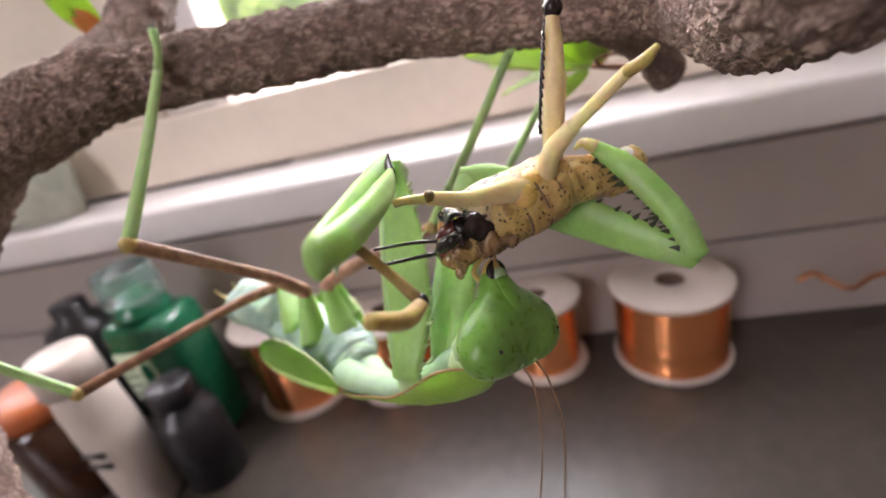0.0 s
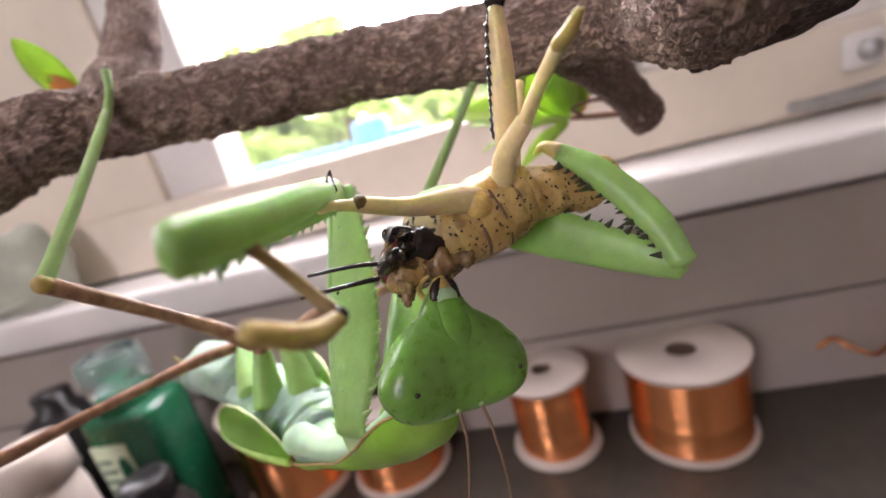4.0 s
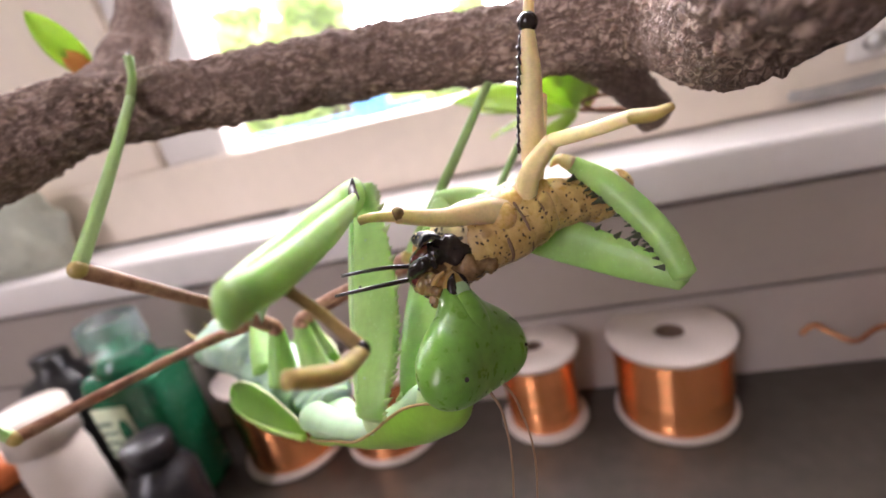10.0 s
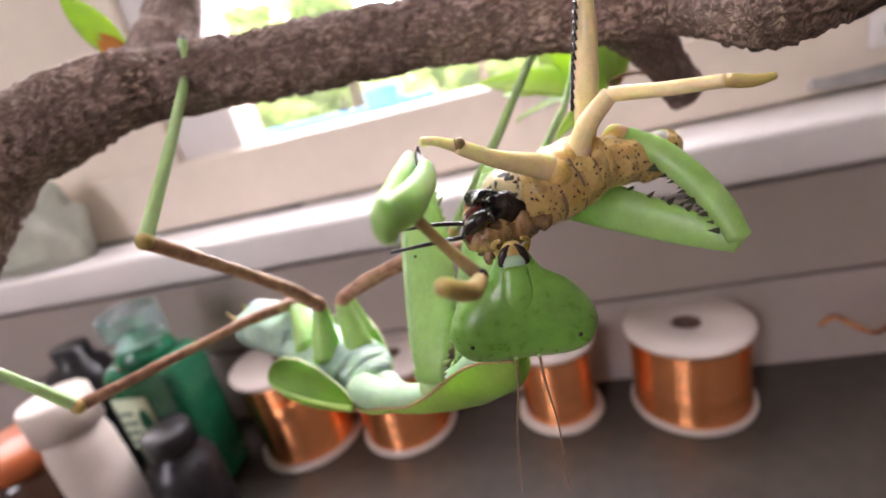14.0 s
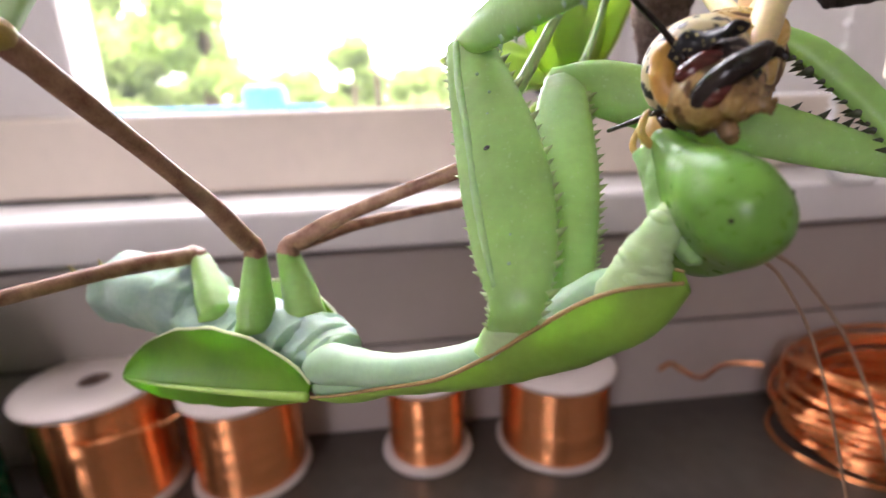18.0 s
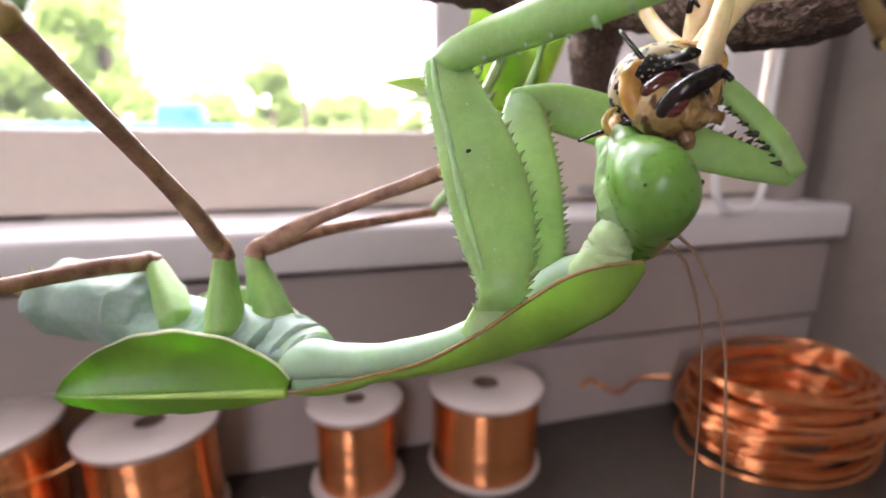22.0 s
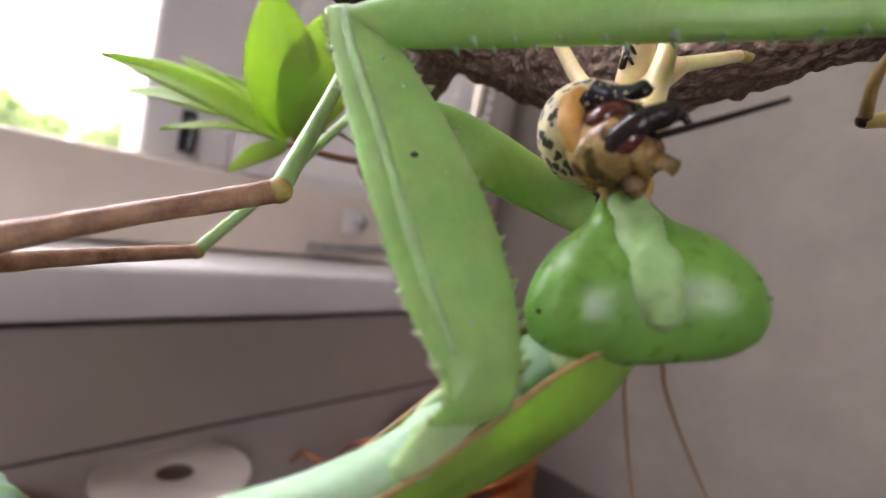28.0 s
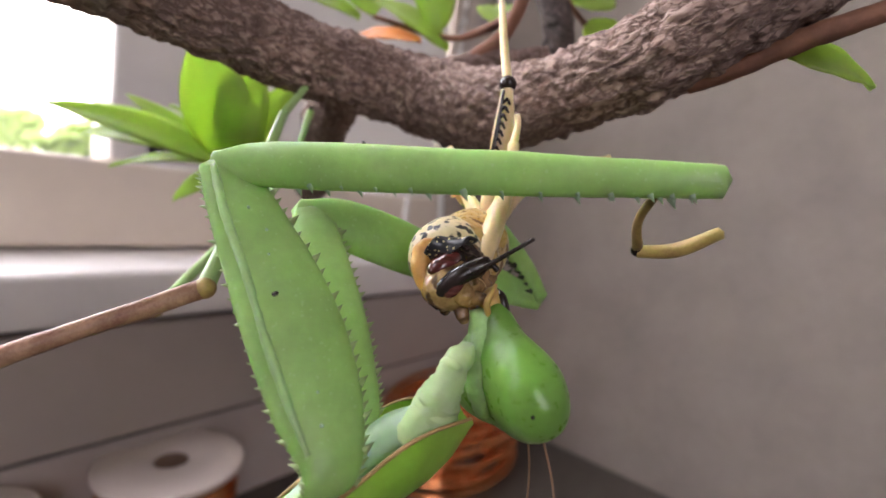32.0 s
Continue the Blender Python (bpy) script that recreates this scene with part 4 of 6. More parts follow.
THORAX = [mm(-24.2, 46.0, 133.9), mm(-25.4, 47.4, 133.8), mm(-27.4, 49.4, 133.7), mm(-30.0, 51.6, 133.6), mm(-33.5, 54.2, 133.6), mm(-37.5, 56.8, 134.0), mm(-41.5, 59.0, 134.4)]
part("thorax", tube(THORAX, [0.0014, 0.0020, 0.0025, 0.0027, 0.0027, 0.0027, 0.0025], 110, 56, flat=1.5, side=UP, rough=0.00045, freq=330, profile=lambda w: 1 + 0.05 * math.cos(5 * w)), M["m_grey"], mantis, "grey-green ridged underside of the thorax")
part("neck_base", tube([mm(-27.2, 48.4, 133.3), mm(-24.4, 45.6, 133.2), mm(-21.6, 42.8, 134.0), mm(-18.8, 40.4, 135.4), mm(-16.4, 38.6, 136.6)], [0.0008, 0.0014, 0.0011, 0.0008, 0.0004], 60, 36, flat=2.0, side=UP, rough=0.00012, freq=500), M["m_pale"], mantis, "broad pale blue-green base of the neck")
line = spline(THORAX, 40)
for i, (k, r) in enumerate(((3, 0.0017), (7, 0.0022), (12, 0.0026), (18, 0.0027), (24, 0.0027))):
    part("thorax_fold", tube([line[k - 1], line[k], line[k + 1]], [r * 0.90, r * 1.01, r * 0.86], 10, 40, flat=1.5, side=UP + D * (0.3 - 0.12 * i), rough=0.00022, freq=600), M["m_grey"], mantis, "soft grey-green fold of skin")
A0, A1 = mm(-37.5, 57.0, 134.2), mm(-48.8, 62.2, 135.2)
part("abdomen", tube([A0, A0.lerp(A1, 0.35) + Vector((0, 0, 0.0008)), A0.lerp(A1, 0.75) + Vector((0, 0, 0.0008)), A1, A1 + mm(-2, 1, -0.6)], [0.0027, 0.0033, 0.0032, 0.0024, 0.0011], 90, 60, flat=1.2, side=UP, rough=0.00025, freq=300, profile=lambda w: 1 + 0.07 * abs(math.cos(2.5 * w)) + 0.03 * math.cos(7 * w)), M["m_grey"], mantis, "grey-green banded abdomen")
for i in range(4):
    c = A0.lerp(A1, 0.15 + 0.2 * i) + Vector((0, 0, 0.0008))
    k = (A1 - A0).normalized()
    part("abdomen_plate", tube([c - k * 0.0014, c, c + k * 0.0013], [0.0030, 0.00335, 0.0034], 8, 60, flat=1.2, side=UP, rough=0.0002, freq=400, profile=lambda w: 1 + 0.07 * abs(math.cos(2.5 * w)) + 0.03 * math.cos(7 * w)), M["m_grey"], mantis)
    part("side_mark", tube([c - k * 0.0010 - SIDE * 0.0029 - UP * 0.0016, c + k * 0.0009 - SIDE * 0.0030 - UP * 0.0014], [0.0002, 0.00028], 6, 8, rough=0.00008, freq=1500), M["m_mark"], mantis, "dark green side mark")
for s in (-1, 1):
    part("tail_feeler", tube([A1 + mm(-1.2, 0.6, 0.6) + SIDE * s * 0.0008, A1 + mm(-2.6, 1.0, 1.6) + SIDE * s * 0.0012, A1 + mm(-3.2, 1.0, 3.0) + SIDE * s * 0.0014], [0.0004, 0.00028, 0.00008], 12, 8), M["m_tarsus"], mantis, "short tail feeler")
part("neck_collar", tube([mm(-24.6, 46.0, 133.9), mm(-25.3, 46.9, 133.7), mm(-26.0, 47.8, 133.6)], [0.0016, 0.0019, 0.0018], 14, 40, flat=1.7, side=UP, rough=0.00025, freq=500), M["m_pale"], mantis, "pale translucent collar of soft skin")


def wing_pad(base, tip, rise, out, name):
    """A leaf-shaped wing pad: a thin bowl above a midrib and a narrow flap under it, with a pale rim and veins standing proud."""
    base, tip, rise, out = Vector(base), Vector(tip), Vector(rise), Vector(out)
    d = tip - base

    def sheet(t, q):
        """t: from the hinge to the tip, q: -1 at the lower edge, 0 on the midrib, 1 on the upper rim."""
        hi = max(0.0, math.sin(math.pi * min(1, 0.02 + t * 0.975))) ** 0.62
        up = (0.10 + 0.90 * q if q > 0 else 0.10 + 0.36 * q) * hi
        bow = 0.55 - 0.50 * math.sin(math.pi * min(1.0, q * 0.9)) if q > 0 else 0.55 + 0.55 * q
        return base + d * t + rise * up + out * (bow * hi + 0.2 * math.sin(math.pi * t)) + rise * 0.012 * math.sin(t * 34) * abs(q) * hi

    bm = bmesh.new()
    rows, cols = 36, 20
    shells = []
    for off in (0, 0.00018):
        shells.append([[bm.verts.new(sheet(i / rows, -1 + 2 * k / cols) + out.normalized() * off) for k in range(cols + 1)] for i in range(rows + 1)])
    for n, grid in enumerate(shells):
        for i in range(rows):
            for k in range(cols):
                q = (grid[i][k], grid[i][k + 1], grid[i + 1][k + 1], grid[i + 1][k])
                bm.faces.new(q if n else q[::-1])
    ob = part(name, bm, M["m_wing"], mantis, "leaf-shaped translucent green wing pad")
    lift = out.normalized() * 0.00014
    part("rim", tube([sheet(i / 20, 1.0) for i in range(21)], [0.00014, 0.00018, 0.00012], 60, 6), M["pale_edge"], ob)
    part("rim", tube([sheet(i / 20, -1.0) for i in range(21)], [0.00012, 0.00010, 0.00010], 60, 6), M["m_rim"], ob)
    part("midrib", tube([sheet(i / 12 * 0.93, 0.0) + lift for i in range(13)], [0.00040, 0.00026, 0.00018, 0.00008], 40, 8), M["m_vein"], ob, "pale midrib")
    for i in range(6):
        t = 0.10 + 0.13 * i
        part("vein", tube([sheet(t + 0.16 * q, q) + lift * 0.7 for q in (0.0, 0.25, 0.5, 0.75, 0.93)], [0.00009, 0.00007, 0.00004], 14, 5), M["m_wing"], ob)
    return ob


wing_pad(mm(-26.2, 42.9, 132.7), mm(-49.6, 61.2, 125.4), mm(1.8, -0.4, 6.2), mm(-1.0, -1.9, 0.2), "wing_pad")
wing_pad(mm(-24.6, 51.6, 132.6), mm(-44.0, 69.5, 127.0), mm(0.8, 1.2, 5.0), mm(1.0, 2.2, 0.2), "wing_pad")


def walking_leg(base, hip, knee, ankle, foot, mat2="m_tibia", r=0.00075):
    base, hip, knee, ankle, foot = (Vector(q) for q in (base, hip, knee, ankle, foot))
    part("coxa", tube([base, base.lerp(hip, 0.5), hip], [0.0021, 0.00165, 0.0010], 16, 18, flat=0.75, side=SIDE, rough=0.00008, freq=900, profile=lambda w: 1 - 0.12 * abs(math.sin(1.5 * w))), M["m_green"], mantis, "bright green tapered hip")
    k = (knee - hip).normalized()
    part("trochanter", tube([hip - (hip - base).normalized() * 0.0002, hip + k * 0.0006 + (hip - base).normalized() * 0.0005, hip + k * 0.0018 + (hip - base).normalized() * 0.0005], [0.00095, 0.00085, 0.0007], 10, 12, rough=0.0001, freq=1500), M["m_brown"], mantis)
    a = hip + k * 0.0012 + (hip - base).normalized() * 0.0004
    part("femur", tube([a, a.lerp(knee, 0.3) + (hip - base).normalized() * 0.0005, knee], [r * 1.15, r * 1.05, r * 0.8, r * 0.95], 30, 12, flat=0.8, rough=0.00004, freq=1500), M["m_brown"], mantis, "brown-red thigh")
    part("knee", ball(knee, r * 1.05, u=12, v=8), M["m_tarsus"], mantis)
    part("tibia", tube([knee, knee.lerp(ankle, 0.5) + Vector((0.0002, 0, 0)), ankle], [r * 0.85, r * 0.72, r * 0.62], 24, 10), M[mat2], mantis, "slim green shin")
    part("tarsus", tube([ankle, ankle.lerp(foot, 0.5) + Vector((0.0002, 0.0001, 0.0)), foot], [r * 0.6, r * 0.5, r * 0.62], 14, 8), M[mat2], mantis)
    bm = bmesh.new()
    for s in (-1, 1):
        cone(foot, foot + (foot - ankle).normalized() * 0.0006 + Vector((s * 0.0004, 0, 0.0003)), 0.00016, bm)
    part("claws", bm, M["spine"], mantis)


walking_leg(mm(-35.3, 53.0, 135.2), mm(-38.3, 58.4, 139.4), mm(-52.1, 36.3, 141.4), mm(-60.5, 33.0, 152.5), mm(-61.5, 34.5, 156))
walking_leg(mm(-31.2, 49.6, 135.2), mm(-31.1, 51.9, 141.2), mm(-37.2, 38.0, 156.6), mm(-37.5, 52.5, 170.0), mm(-37.0, 54.0, 174.0), r=0.0008)
walking_leg(mm(-27.2, 50.8, 135.5), mm(-29.0, 53.6, 140.7), mm(-12.3, 50.3, 148.2), mm(-1.5, 60.0, 162.8), mm(3.5, 62.5, 168.6))
walking_leg(mm(-28.2, 54.2, 135.6), mm(-29.2, 55.6, 140.3), mm(-8.6, 69.0, 141.6), mm(2.0, 64.0, 157.0), mm(4.5, 64.5, 164.5), r=0.0007)


def blade(points, widths, flat, side, mat, label, name, spine_rows=(), spine_len=0.0008, parent=None, spine_mat="m_pale", start=0.08, origin=None):
    """A flattened leg segment with rows of small thorns along its edges: rows of (angle, how many, length share)."""
    ob = part(name, tube(points, widths, 40, 22, flat=flat, side=side, rough=0.00004, freq=1200), M["m_green"] if mat is None else M[mat], parent or mantis, label, origin)
    n = 40
    pts, rad = spline(points, n), ramp_of(widths, n)
    side = Vector(side)
    for ang, count, share in spine_rows:
        for j in range(count):
            t = start + (0.97 - start) * (j + 0.5) / count
            i = min(n - 1, int(t * n))
            d = (pts[i + 1] - pts[i]).normalized()
            a = (side - d * side.dot(d)).normalized()
            b = d.cross(a)
            o = (a * math.cos(ang) + b * math.sin(ang) * flat).normalized()
            p = pts[i] + a * math.cos(ang) * rad[i] * 0.95 + b * math.sin(ang) * rad[i] * flat * 0.95
            ln = spine_len * share * (0.75 + 0.9 * abs(noise.noise((j * 1.7, ang, spine_len * 9000))) + (0.4 if j % 4 == 0 else 0.0))
            part("spine", cone(p, p + o * ln + d * ln * 0.5, ln * 0.40, bmesh.new(), 6), M[spine_mat], ob)
    return ob


# the grasping arms: hip piece, thigh, and the shin folded against the thigh's toothed edge
EL = mm(-13.6, 46.2, 157.0)
KL = EL + mm(2.5, -28.3, 2.3)
ER, KR = mm(-6.6, 46.8, 154.4), mm(10.2, 36.0, 148.6)
CL, CR = mm(-13.3, 33.6, 142.6), mm(-10.3, 35.3, 141.9)
va = Vector((0.9, -0.35, 0.15))
coxa_l = blade([mm(-13.9, 34.9, 140.4), CL, CL.lerp(EL, 0.2) + va * 0.0006, CL.lerp(EL, 0.5) + va * 0.0007, CL.lerp(EL, 0.85) + va * 0.0002, EL], [0.0009, 0.0014, 0.0024, 0.0026, 0.0019, 0.0014], 0.32, va, None, "broad bright green upper arm with fine thorns", "coxa", ((0.0, 44, 0.62), (0.35, 26, 0.34), (math.pi, 44, 0.40)), 0.0008, spine_mat="thorn", origin=CL)
nrm = (va.cross(EL - CL)).normalized()
SPOT = CL.lerp(EL, 0.5) + nrm * 0.00072 + va * 0.0002
part("ridge", tube([CL.lerp(EL, t) + nrm * 0.00045 - va * w for t, w in ((0.06, 0.0008), (0.3, 0.0010), (0.55, 0.0009), (0.8, 0.0009), (0.97, 0.0007))], [0.0002, 0.00032, 0.0003, 0.0003, 0.0002], 40, 8, rough=0.00005, freq=1500), M["m_throat"], coxa_l, "pale raised ridge")
for i in range(9):
    p = CL.lerp(EL, 0.12 + 0.085 * i) + nrm * 0.00070 + va * (0.0002 + 0.0009 * ((i * 7) % 5) / 5)
    part("wart", ball(p, 0.00011, u=8, v=6), M["m_pale"], coxa_l)
part("spot", ball(SPOT, 0.00026, 0.00016, 0.0002, u=8, v=6), M["dark"], coxa_l, "tiny dark spot")
coxa_r = blade([CR, CR.lerp(ER, 0.2), CR.lerp(ER, 0.5), CR.lerp(ER, 0.85), ER], [0.0014, 0.0021, 0.0023, 0.0018, 0.0012], 0.42, va, None, "broad bright green upper arm with fine thorns", "coxa", ((0.0, 42, 0.58), (math.pi, 20, 0.25)), 0.0008, spine_mat="thorn", start=0.15)
part("coxa_base", tube([mm(-14.0, 35.0, 139.2), mm(-13.7, 34.3, 141.0), CL, CL.lerp(EL, 0.03)], [0.0013, 0.0011, 0.0007, 0.0003], 24, 18, flat=0.42, side=D, rough=0.00006, freq=1200), M["m_joint"], mantis, "pale joint of the arm")
part("coxa_base", tube([mm(-11.2, 36.6, 139.6), mm(-10.8, 36.0, 140.8), CR, CR.lerp(ER, 0.06)], [0.0016, 0.0015, 0.0012, 0.0008], 24, 18, flat=0.42, side=D), M["m_joint"], mantis, "pale joint of the arm")

femur_l = blade([EL + mm(-0.3, 0.4, -0.2), EL.lerp(KL, 0.12), EL.lerp(KL, 0.45), EL.lerp(KL, 0.8), KL], [0.0008, 0.00140, 0.00135, 0.00110, 0.0009], 0.52, (0.05, 0.1, 1), None, "green thigh of the grasping arm", "femur", ((math.pi, 14, 0.45), (math.pi - 0.5, 12, 0.45)), 0.0009, spine_mat="m_pale", start=0.3, origin=EL)
TL = EL + mm(2.0, -9.5, 1.2)
tibia_l = blade([KL + mm(0.0, -0.1, 0.1), KL.lerp(TL, 0.15) + mm(0.8, 0, 0.1), KL.lerp(TL, 0.6) + mm(0.9, 0, 0.1), TL], [0.0007, 0.00085, 0.0008, 0.0004], 0.7, (0.05, 0.1, 1), None, "folded green shin with thorns", "tibia", (), 0.0009, parent=femur_l)
part("claw", tube([TL, TL + mm(-0.2, 1.0, 0.6), TL + mm(-0.1, 1.4, 1.2)], [0.0004, 0.00028, 0.00008], 10, 8), M["dark"], tibia_l, "dark curved claw")
TO = KL - mm(-7.4, 17.0, 160.4)
part("tarsus", tube([mm(-7.0, 19.6, 160.2) + TO, mm(-6.0, 20.6, 158.0) + TO, mm(-4.6, 20.2, 156.2) + TO], [0.00028, 0.00026, 0.00034], 20, 10), M["m_foot"], tibia_l, "yellow-brown foot of the arm")
part("foot_joint", ball(mm(-4.6, 20.2, 156.2) + TO, 0.00040, u=10, v=8), M["dark"], tibia_l)
part("foot_end", tube([mm(-4.6, 20.2, 156.1) + TO, mm(-5.0, 18.2, 156.5) + TO, mm(-5.8, 16.2, 157.8) + TO], [0.00036, 0.00044, 0.00036], 14, 10), M["m_tarsus"], tibia_l, "yellow-brown foot of the arm")

femur_r = blade([ER + mm(-0.8, 0.5, -0.2), ER.lerp(KR, 0.15), ER.lerp(KR, 0.5), ER.lerp(KR, 0.85), KR], [0.0010, 0.0020, 0.0019, 0.0013, 0.0008], 0.42, (0.35, 0.1, 1), None, "green thigh of the grasping arm", "femur", ((0.15, 10, 0.7), (-0.35, 9, 0.55)), 0.0008, spine_mat="spine", start=0.45)
TR = mm(4.6, 41.2, 156.6)
tibia_r = blade([KR + mm(0.1, -0.1, 0.3), KR.lerp(TR, 0.3) + mm(0.7, 0, 0.7), KR.lerp(TR, 0.7) + mm(0.5, 0, 0.6), TR], [0.0008, 0.0010, 0.0010, 0.0006], 0.6, (0.8, 0.1, 0.6), None, "folded green shin with thorns", "tibia", ((math.pi, 13, 0.7), (math.pi - 0.5, 12, 0.6)), 0.0008, spine_mat="spine")
part("claw", tube([TR, TR + mm(-0.9, 0.3, 0.5), TR + mm(-1.6, 0.3, 0.1)], [0.0006, 0.0004, 0.0001], 10, 8), M["l_leg"], tibia_r, "pale curved claw")

NECK = [mm(-8.0, 33.2, 142.8), mm(-7.4, 32.6, 144.4), mm(-7.1, 32.2, 145.8), mm(-6.6, 32.1, 147.0), mm(-5.9, 32.2, 147.7), mm(-5.2, 32.4, 148.0)]
part("neck", tube(NECK, [0.0014, 0.0014, 0.00110, 0.0009, 0.0008, 0.0006], 40, 24, flat=0.95, side=D, rough=0.00022, freq=800), M["m_joint"], mantis, "soft pale wrinkled neck")
line = spline(NECK, 40)
for i, r in enumerate((0.0014, 0.00125, 0.0011, 0.0010, 0.00095, 0.0009)):
    k = 10 + 3 * i
    part("neck_fold", tube([line[k - 2], line[k], line[k + 2]], [r * 0.85, r * (0.97 + 0.04 * (i % 2)), r * 0.82], 10, 22, flat=0.9, side=D + SIDE * (i - 1.5) * 0.3, rough=0.00018, freq=900), M["m_joint"], mantis)

# the head, built about its own centre: x across, y to the mouth, z to the brow
H0 = mm(-4.6, 32.0, 147.6)
head = new("head")
head.parent = mantis
head.location = H0 - mantis.location
head["label"] = "shiny green triangular head with bulging eyes"


def head_part(name, bm, mat, label="", parent=None):
    ob = link_mesh(name, bm, mat)
    ob.parent = parent or head
    if label:
        ob["label"] = label
    return ob


HEAD_X = [0.0, 0.9, 1.3, 1.8, 2.6, 3.4, 4.1, 4.6, 4.9, 5.06, 5.12]
LOW = [-3.2, -3.2, -3.2, -3.2, -3.15, -3.0, -2.7, -2.2, -1.7, -1.25, -0.85]
HIGH = [4.6, 4.45, 3.9, 3.2, 2.65, 2.1, 1.35, 0.6, -0.05, -0.5, -0.8]
THICK = [1.85, 1.86, 1.88, 1.92, 1.96, 1.92, 1.68, 1.28, 0.85, 0.45, 0.03]
PROFILE = spline(list(zip(HEAD_X, LOW, HIGH)), 400)
BULGE = spline([(x, th, 0) for x, th in zip(HEAD_X, THICK)], 400)


def loft(x0, x1, n, grow=0.0):
    """A slice of the head between two distances from its middle: a rounded triangle, broad at the eyes and drawn out to the mouth."""
    bm = bmesh.new()
    rings = []
    for i in range(n + 1):
        x = x0 + (x1 - x0) * i / n
        a = abs(x)
        lo, hi = next(((q.y, q.z) for q in PROFILE if q.x >= a - 1e-6), (LOW[-1], HIGH[-1]))
        th = max(0.02, next((q.y for q in BULGE if q.x >= a - 1e-6), THICK[-1]))
        c, h = (lo + hi) / 2, (hi - lo) / 2 + grow
        th += grow
        ring = []
        for j in range(40):
            w = 2 * math.pi * j / 40
            y = math.copysign(abs(math.cos(w)) ** 0.9, math.cos(w))
            z = math.copysign(abs(math.sin(w)) ** 0.9, math.sin(w))
            yy = c + h * y
            slim = 1 - 0.42 * max(0.0, min(1.0, (yy - 0.6) / 3.6))
            ring.append(bm.verts.new(Vector((x, yy, z * th * slim)) / 1000))
        rings.append(ring)
    for r0, r1 in zip(rings, rings[1:]):
        for j in range(40):
            bm.faces.new((r0[j], r0[(j + 1) % 40], r1[(j + 1) % 40], r1[j]))
    if abs(x1) > 5:
        bm.faces.new(rings[-1])
    bmesh.ops.recalc_face_normals(bm, faces=bm.faces)
    return bm


face = head_part("face", loft(-2.6, 2.6, 60), M["m_head"], "smooth green face")
head_part("throat", tube([mm(0, -1.9, -1.5), mm(0, -0.6, -1.6), mm(0, 0.9, -1.35), mm(0, 2.4, -0.9), mm(0, 4.0, -0.5)], [0.0006, 0.0010, 0.00125, 0.00115, 0.0009], 60, 28, side=(1, 0, 0), flat=0.7, rough=0.00022, freq=900), M["m_throat"], "pale knobbly back of the head")
head_part("face_plate", tube([mm(0, 0.6, 1.55), mm(0, 2.0, 1.32), mm(0, 3.7, 0.8)], [0.0007, 0.0010, 0.0008], 20, 18, side=(1, 0, 0), flat=0.35), M["m_head"])
for s in (-1, 1):
    eye_ob = head_part("compound_eye", loft(s * 2.6, s * 5.12, 80), M["m_head"], "large glossy green eye")
    head_part("pupil", ball(mm(s * 3.55, -1.1, 1.83), 0.00017, u=8, v=6), M["dark"], "small black false pupil", eye_ob)
    head_part("pupil_side", ball(mm(s * 4.7, -1.0, -1.1), 0.00012, u=8, v=6), M["dark"], "", eye_ob)
    head_part("antenna_base", ball(mm(s * 0.8, -2.75, 0.95), 0.0002, u=10, v=8), M["m_throat"])
    head_part("antenna", tube([mm(s * 0.8, -2.75, 1.0), mm(s * 0.95, -4.6, 1.6), mm(s * 1.5, -9.0, 1.0), mm(s * 2.0, -18, -2.6)], [0.00011, 0.00009, 0.00007, 0.00005], 30, 6), M["antenna"], "long thin brown feeler")
head_part("mouth", tube([mm(0, 3.4, 0.0), mm(0, 4.5, 0.1), mm(0, 5.2, 0.3)], [0.0010, 0.0009, 0.0005], 12, 16, side=(1, 0, 0), flat=0.8), M["m_mouth"], "yellow-brown mouthparts")
for s in (-1, 1):
    head_part("jaw_tip", tube([mm(s * 0.7, 3.9, 0.4), mm(s * 0.6, 4.7, 0.5), mm(s * 0.15, 5.2, 0.5)], [0.0004, 0.0003, 0.0001], 8, 8), M["dark"], "dark jaw tip")
    head_part("palp", tube([mm(s * 0.7, 3.8, -0.6), mm(s * 1.1, 4.6, -0.8), mm(s * 1.1, 5.2, -0.3), mm(s * 0.7, 5.5, 0.2)], [0.00022, 0.0002, 0.00018, 0.00012], 14, 7), M["m_mouth"])
head_part("lip", ball(mm(0, 4.0, 0.55), 0.0009, 0.0007, 0.0004, u=16, v=10), M["m_pale"])

# ---- the locust ----
LH, LT = mm(-6.6, 35.2, 153.2), mm(5.2, 41.0, 156.0)
locust = thing("locust", mm(1.5, 38, 156), "cream and black spotted locust half eaten in the mantis's grip", "locust")
ld = (LT - LH).normalized()
BEL = Vector((-0.1, -0.9, -0.35))
BEL = (BEL - ld * BEL.dot(ld)).normalized()
part("abdomen", tube([LH.lerp(LT, 0.60), LH.lerp(LT, 0.8) + mm(0.2, 0, -0.6), LT + mm(0.2, 0, -1.7), LT + mm(1.4, 0.5, -2.1)], [0.0024, 0.0021, 0.0018, 0.0016], 30, 22, flat=0.9, side=BEL, rough=0.00012, freq=900, profile=lambda w: 1 + 0.02 * math.cos(6 * w)), M["l_belly"], locust, "yellow abdomen with small black dots")
HI = Vector((0.1, 0.35, 0.93))
LE = LT + mm(1.2, 0.4, -2.0)
